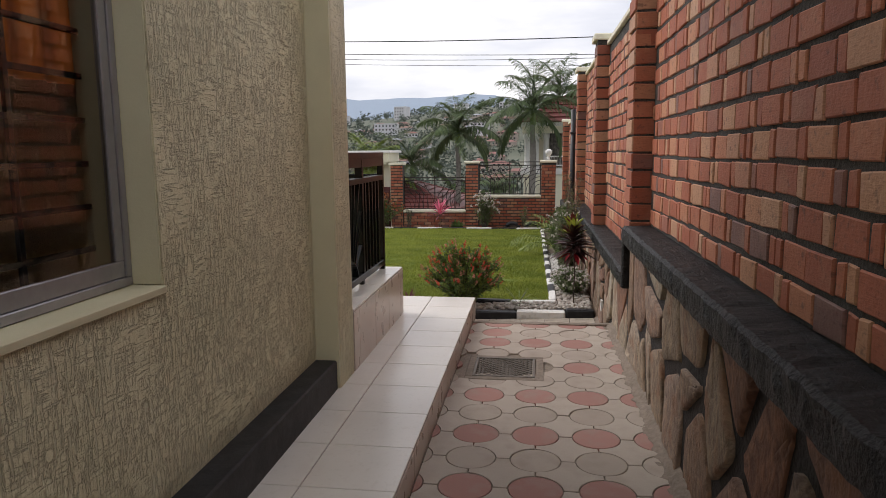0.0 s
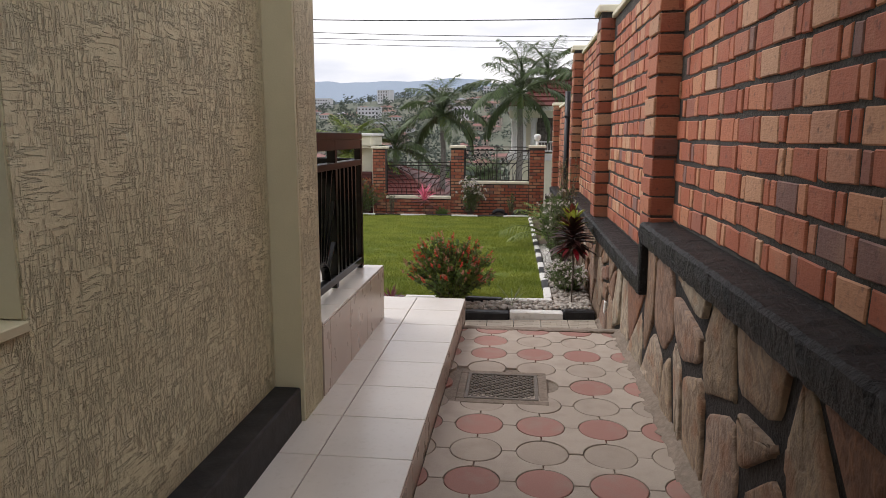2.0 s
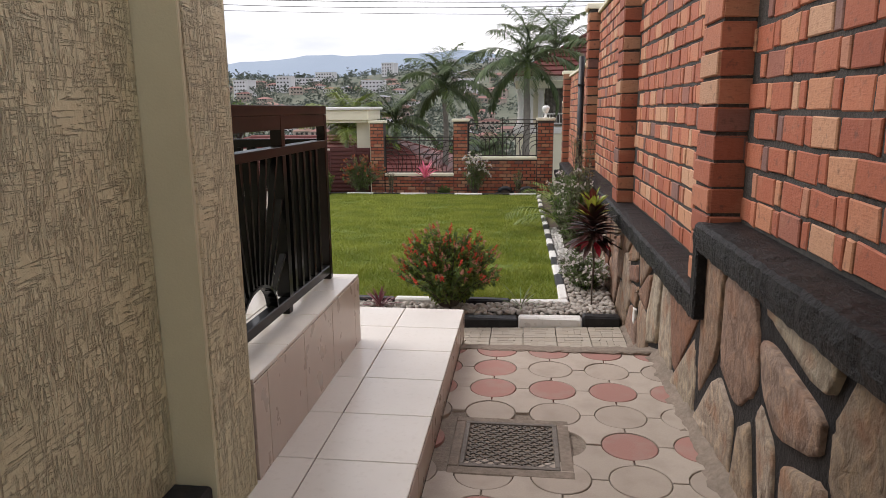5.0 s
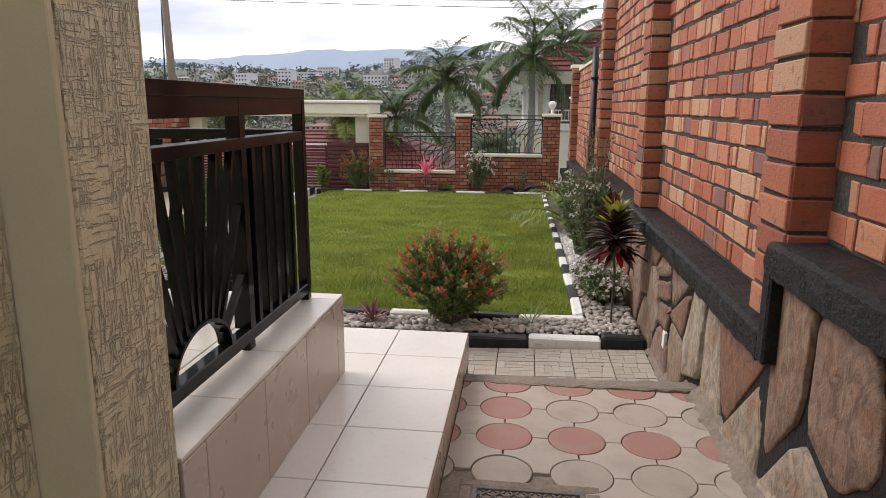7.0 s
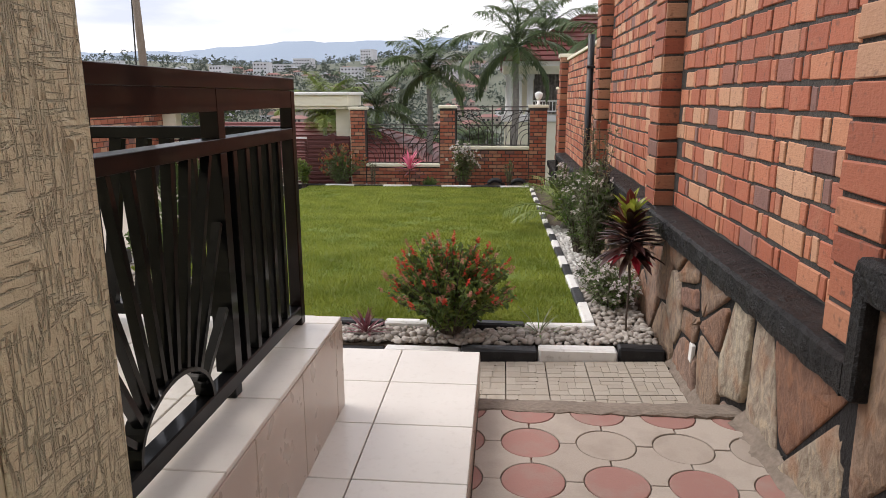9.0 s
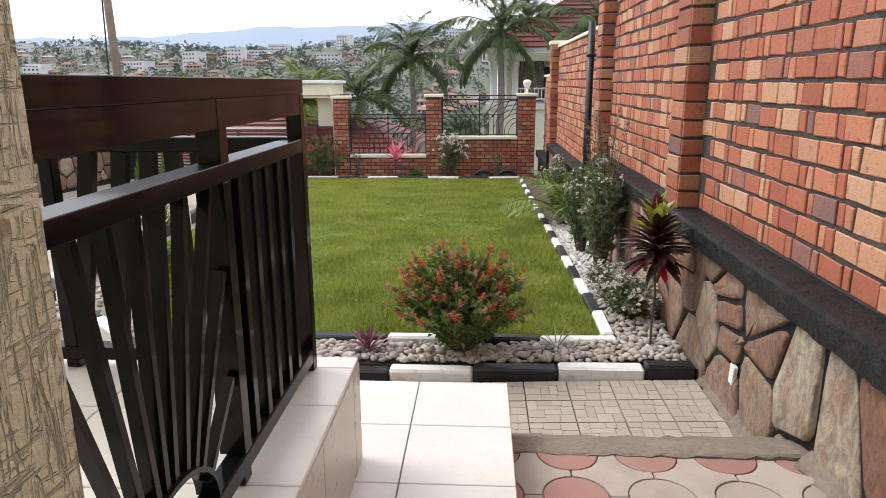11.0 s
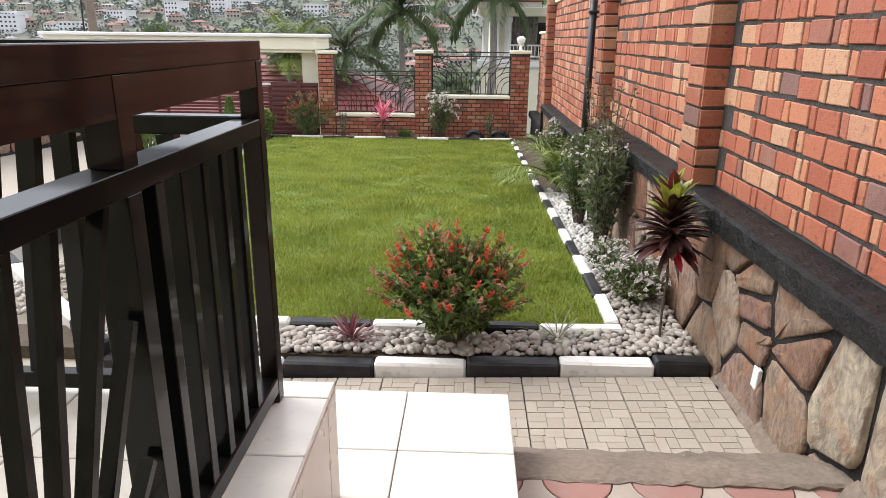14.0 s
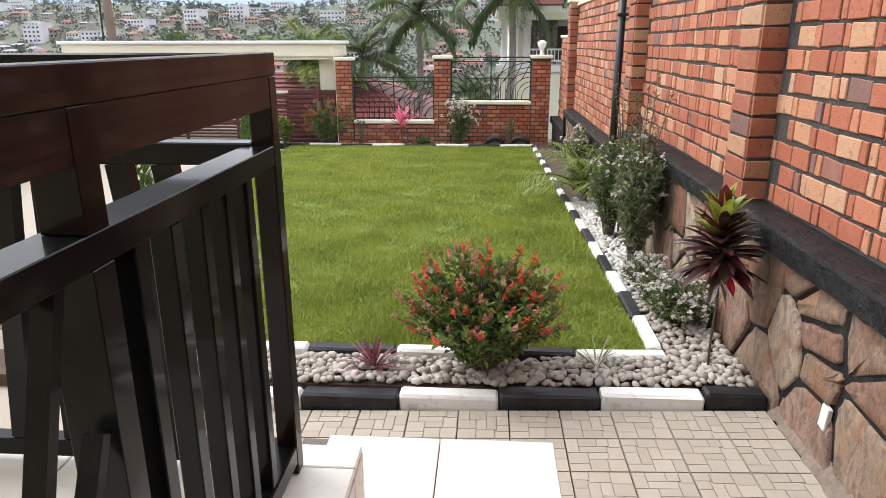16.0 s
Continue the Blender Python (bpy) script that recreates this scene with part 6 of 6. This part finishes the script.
# ---- palms and trees beyond the fence ----
palm("feather_palm", "feather palm with arching grey-green fronds beyond the fence", (-2.85, 24.86, -2.55), 4.6, 0.11, 17, 2.02, 41, ["palm_leaf"], (-35, 82), 60, 0.55, 0.06, 0.45)
palm("feather_palm", "tall feather palm with arching fronds and smooth pale trunk", (-0.12, 24.2, -2.55), 5.2, 0.12, 18, 2.13, 42, ["palm_leaf"], (-40, 82), 60, 0.6, 0.06, 0.6)
palm("feather_palm", "tall dense feather palm behind the pavilion", (0.95, 28.1, -2.55), 5.9, 0.13, 20, 2.07, 43, ["palm_leaf"], (-45, 82), 56, 0.6, 0.065, 0.5)
palm("feather_palm", "feather palm with drooping fronds above the boundary wall", (2.547, 23.119, -2.551), 5.45, 0.12, 15, 1.74, 46, ["palm_leaf"], (-45, 70), 50, 0.55, 0.06, 0.4)
palm("areca_palm", "bushy bright green palm behind the gate canopy", (-6.173, 24.318, -2.006), 2.73, 0.09, 18, 1.96, 44, ["bright_leaf"], (-5, 78), 50, 0.5, 0.06, 0.3)
palm("areca_palm", "small green palm between the fence posts", (-1.322, 22.683, -2.333), 2.4, 0.09, 14, 1.2, 45, ["palm_leaf"], (0, 75), 40, 0.35, 0.05, 0.2)
palm("areca_palm", "green palm with upright fronds behind the gate canopy", (-4.701, 25.517, -2.224), 3.16, 0.09, 15, 1.96, 47, ["palm_leaf"], (-15, 78), 50, 0.5, 0.06, 0.3)


def leafy_tree(name, label, at, trunk, crown, n, seed, mats, leaf=0.14):
    """Tapered trunk, forking limbs and an uneven crown of many leaves with gaps."""
    rnd = random.Random(seed)
    root = thing(name, label, "tree", at)
    wood, lv = bmesh.new(), Leaves()
    add_tube(wood, [(0, 0, 0), (0.05, 0, trunk * 0.5), (0, 0.04, trunk)], [0.11, 0.09, 0.06], 8)
    for k in range(14):
        d = vec_in(rnd, 0.6)
        c = Vector((0, 0, trunk)) + Vector((d.x * crown[0], d.y * crown[0], d.z * crown[1])) * rnd.uniform(0.55, 0.95)
        add_tube(wood, [(0, 0.04, trunk * rnd.uniform(0.7, 1.0)), Vector((0, 0, trunk)).lerp(c, 0.5) + vec_in(rnd) * 0.1, c], [0.04, 0.025, 0.01], 5)
        for i in range(n // 14):
            p = c + vec_in(rnd) * rnd.uniform(0.1, 0.55) * crown[0] * 0.8
            lv.leaf(p, vec_in(rnd, -0.1), Vector((0, 0, 1)), leaf * rnd.uniform(0.7, 1.2), leaf * 0.4, 0.2, rnd.randrange(len(mats)))
    part("trunk", wood, "bark", root)
    lv.link("crown", mats, root)
    return root


leafy_tree("garden_tree", "round leafy green tree behind the gate canopy", (-11.187, 27.043, -2.769), 3.6, (1.05, 1.1), 2600, 51, ["leaf", "far_tree"], 0.15)
leafy_tree("garden_tree", "leafy green tree below the fence", (-3.666, 33.583, -3.859), 2.6, (1.5, 1.2), 2200, 52, ["leaf", "far_tree"], 0.2)


def build_pole():
    p = thing("utility_pole", "weathered timber utility pole leaning slightly", "utility pole", (-14.6, 29.0, -3.0))
    part("shaft", add_tube(bmesh.new(), [(0.12, 0, 0), (0, 0, 6), (-0.14, 0, 12)], [0.17, 0.15, 0.12], 10), "timber", p, smooth=True)
    part("cross_arm", boxes(((-0.9, -0.2, 9.6), (0.7, -0.1, 9.7))), "timber", p)
    part("stay_cable", add_tube(bmesh.new(), [(-0.28, 0, 0), (-0.32, 0, 5), (-0.18, 0, 9.5)], 0.03, 5), "wire", p)
    ends = [((-14.7, 29.0, 6.7), (24, 27.0, 6.9), 0.6, 0.02), ((-14.7, 29.0, 6.25), (24, 28.0, 5.75), 0.45, 0.014), ((-14.7, 29.0, 6.05), (24, 28.5, 6.3), 0.7, 0.012), ((-14.7, 29.0, 5.8), (24, 29.0, 5.2), 0.35, 0.01), ((-14.7, 29.0, 6.6), (-40, 22.0, 4.0), 0.5, 0.02), ((-14.7, 29.0, 6.2), (-40, 20.0, 3.0), 0.5, 0.016)]
    for a, b, sag, r in ends:
        pts = [(a[0] + (b[0] - a[0]) * k / 24, a[1] + (b[1] - a[1]) * k / 24, a[2] + (b[2] - a[2]) * k / 24 - 4 * sag * (k / 24) * (1 - k / 24)) for k in range(25)]
        tagged(part("power_line", add_tube(bmesh.new(), pts, r, 5), "wire"), "black overhead cable sagging between poles", "cable")


build_pole()


# ---- the town on the far hillside ----
def build_town():
    rnd = random.Random(77)
    roofs = ["town_red", "town_red", "town_grey", "town_rust"]
    kinds = []
    for k in range(8):
        w, d, h = rnd.uniform(7, 12), rnd.uniform(6, 9), rnd.choice((2.8, 3.2, 5.2, 5.8))
        wall = boxes(((-w / 2, -d / 2, -4), (w / 2, d / 2, h)))
        wins = [(-w / 2 + 1.65 + i * 2.6, -d / 2 - 0.035, fl * 3.1 + 1.6) for fl in range(2 if h > 5 else 1) for i in range(int(w // 2.6))]
        roof = bmesh.new()
        o, r = 0.6, rnd.uniform(1.4, 2.4)
        e = [roof.verts.new(p) for p in ((-w / 2 - o, -d / 2 - o, h), (w / 2 + o, -d / 2 - o, h), (w / 2 + o, d / 2 + o, h), (-w / 2 - o, d / 2 + o, h))]
        t = [roof.verts.new(p) for p in ((-w / 2 + 3, 0, h + r), (w / 2 - 3, 0, h + r))]
        for q in ((e[0], e[1], t[1], t[0]), (e[2], e[3], t[0], t[1]), (e[1], e[2], t[1]), (e[3], e[0], t[0])):
            roof.faces.new(q)
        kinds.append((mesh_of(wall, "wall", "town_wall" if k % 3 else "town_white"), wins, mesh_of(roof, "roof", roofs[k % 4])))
    blocks = []
    for fl, w in ((3, 20), (4, 14), (2, 26)):
        wall = boxes(((-w / 2, -6, -4), (w / 2, 6, fl * 3.2)), ((-w / 2 - 0.4, -6.4, fl * 3.2), (w / 2 + 0.4, 6.4, fl * 3.2 + 0.5)))
        wins = [(-w / 2 + 1.7 + 3 * i, -6.055, f * 3.2 + 1.55) for f in range(fl) for i in range(int(w // 3))]
        blocks.append((mesh_of(wall, "wall", "town_white"), wins))
    pane = mesh_of(boxes(((-0.7, -0.03, -0.65), (0.7, 0.03, 0.65))), "window", "shade")

    def put(meshes, names, x, y, turn, label):
        h = thing("town_house", label, "house", (x, y, land(x, y)), "houses on the far hillside")
        h.rotation_euler = (0, 0, turn)
        for me, n in zip(meshes, names):
            if isinstance(me, list):
                for spot in me:
                    lay(pane, spot, h, n)
            else:
                ob = new(n, me)
                ob.parent = h

    for k in range(278):
        y = 130 + 560 * rnd.random() ** 0.85
        x = rnd.uniform(-0.80, 0.30) * y - 10
        put(kinds[rnd.randrange(8)], ("wall", "window", "roof"), x, y, rnd.uniform(-0.5, 0.5), "small house with pitched roof on the far hillside")
    for k in range(20):
        y = rnd.uniform(500, 740)
        x = rnd.uniform(-0.80, 0.1) * y
        put(blocks[rnd.randrange(3)], ("wall", "window"), x, y, rnd.uniform(-0.3, 0.3), "white apartment block on the far hillside")
    rng = random.Random(5)
    lv = Leaves()
    for k in range(4400):
        y = 40 + 840 * rng.random() ** 0.9
        x = rng.uniform(-0.86, 0.36) * y - 6
        z = land(x, y)
        tall = rng.uniform(3.0, 7.5) * (1.5 if rng.random() < 0.12 else 1.0) * (0.45 if y < 110 else 1)
        wide = tall * (0.22 if rng.random() < 0.25 else 0.5)
        for i in range(15):
            u = rng.random()
            p = Vector((x + rng.gauss(0, wide * 0.5), y + rng.gauss(0, wide * 0.5), z + tall * (0.1 + 0.85 * u)))
            lv.leaf(p, vec_in(rng, 0.2), Vector((0, 0, 1)), wide * rng.uniform(0.5, 1.0), wide * 0.55, 0.2, 0)
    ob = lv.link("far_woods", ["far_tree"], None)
    tagged(ob, "green trees scattered over the far hillside, paled for haze", "trees", kind="stuff")


# town colours greyed and lightened to carry the distance haze
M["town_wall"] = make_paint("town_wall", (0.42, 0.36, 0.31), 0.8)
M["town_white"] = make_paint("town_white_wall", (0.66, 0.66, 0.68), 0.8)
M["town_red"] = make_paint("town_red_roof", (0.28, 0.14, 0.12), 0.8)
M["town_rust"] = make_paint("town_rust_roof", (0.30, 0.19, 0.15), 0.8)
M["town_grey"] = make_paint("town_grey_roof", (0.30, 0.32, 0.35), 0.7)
build_town()


# ---- the many pieces, last ----
lay_platform()
lay_porch()
lay_path()
lay_blocks()
lay_wall_bricks()
build_pilasters()
lay_base_stones()
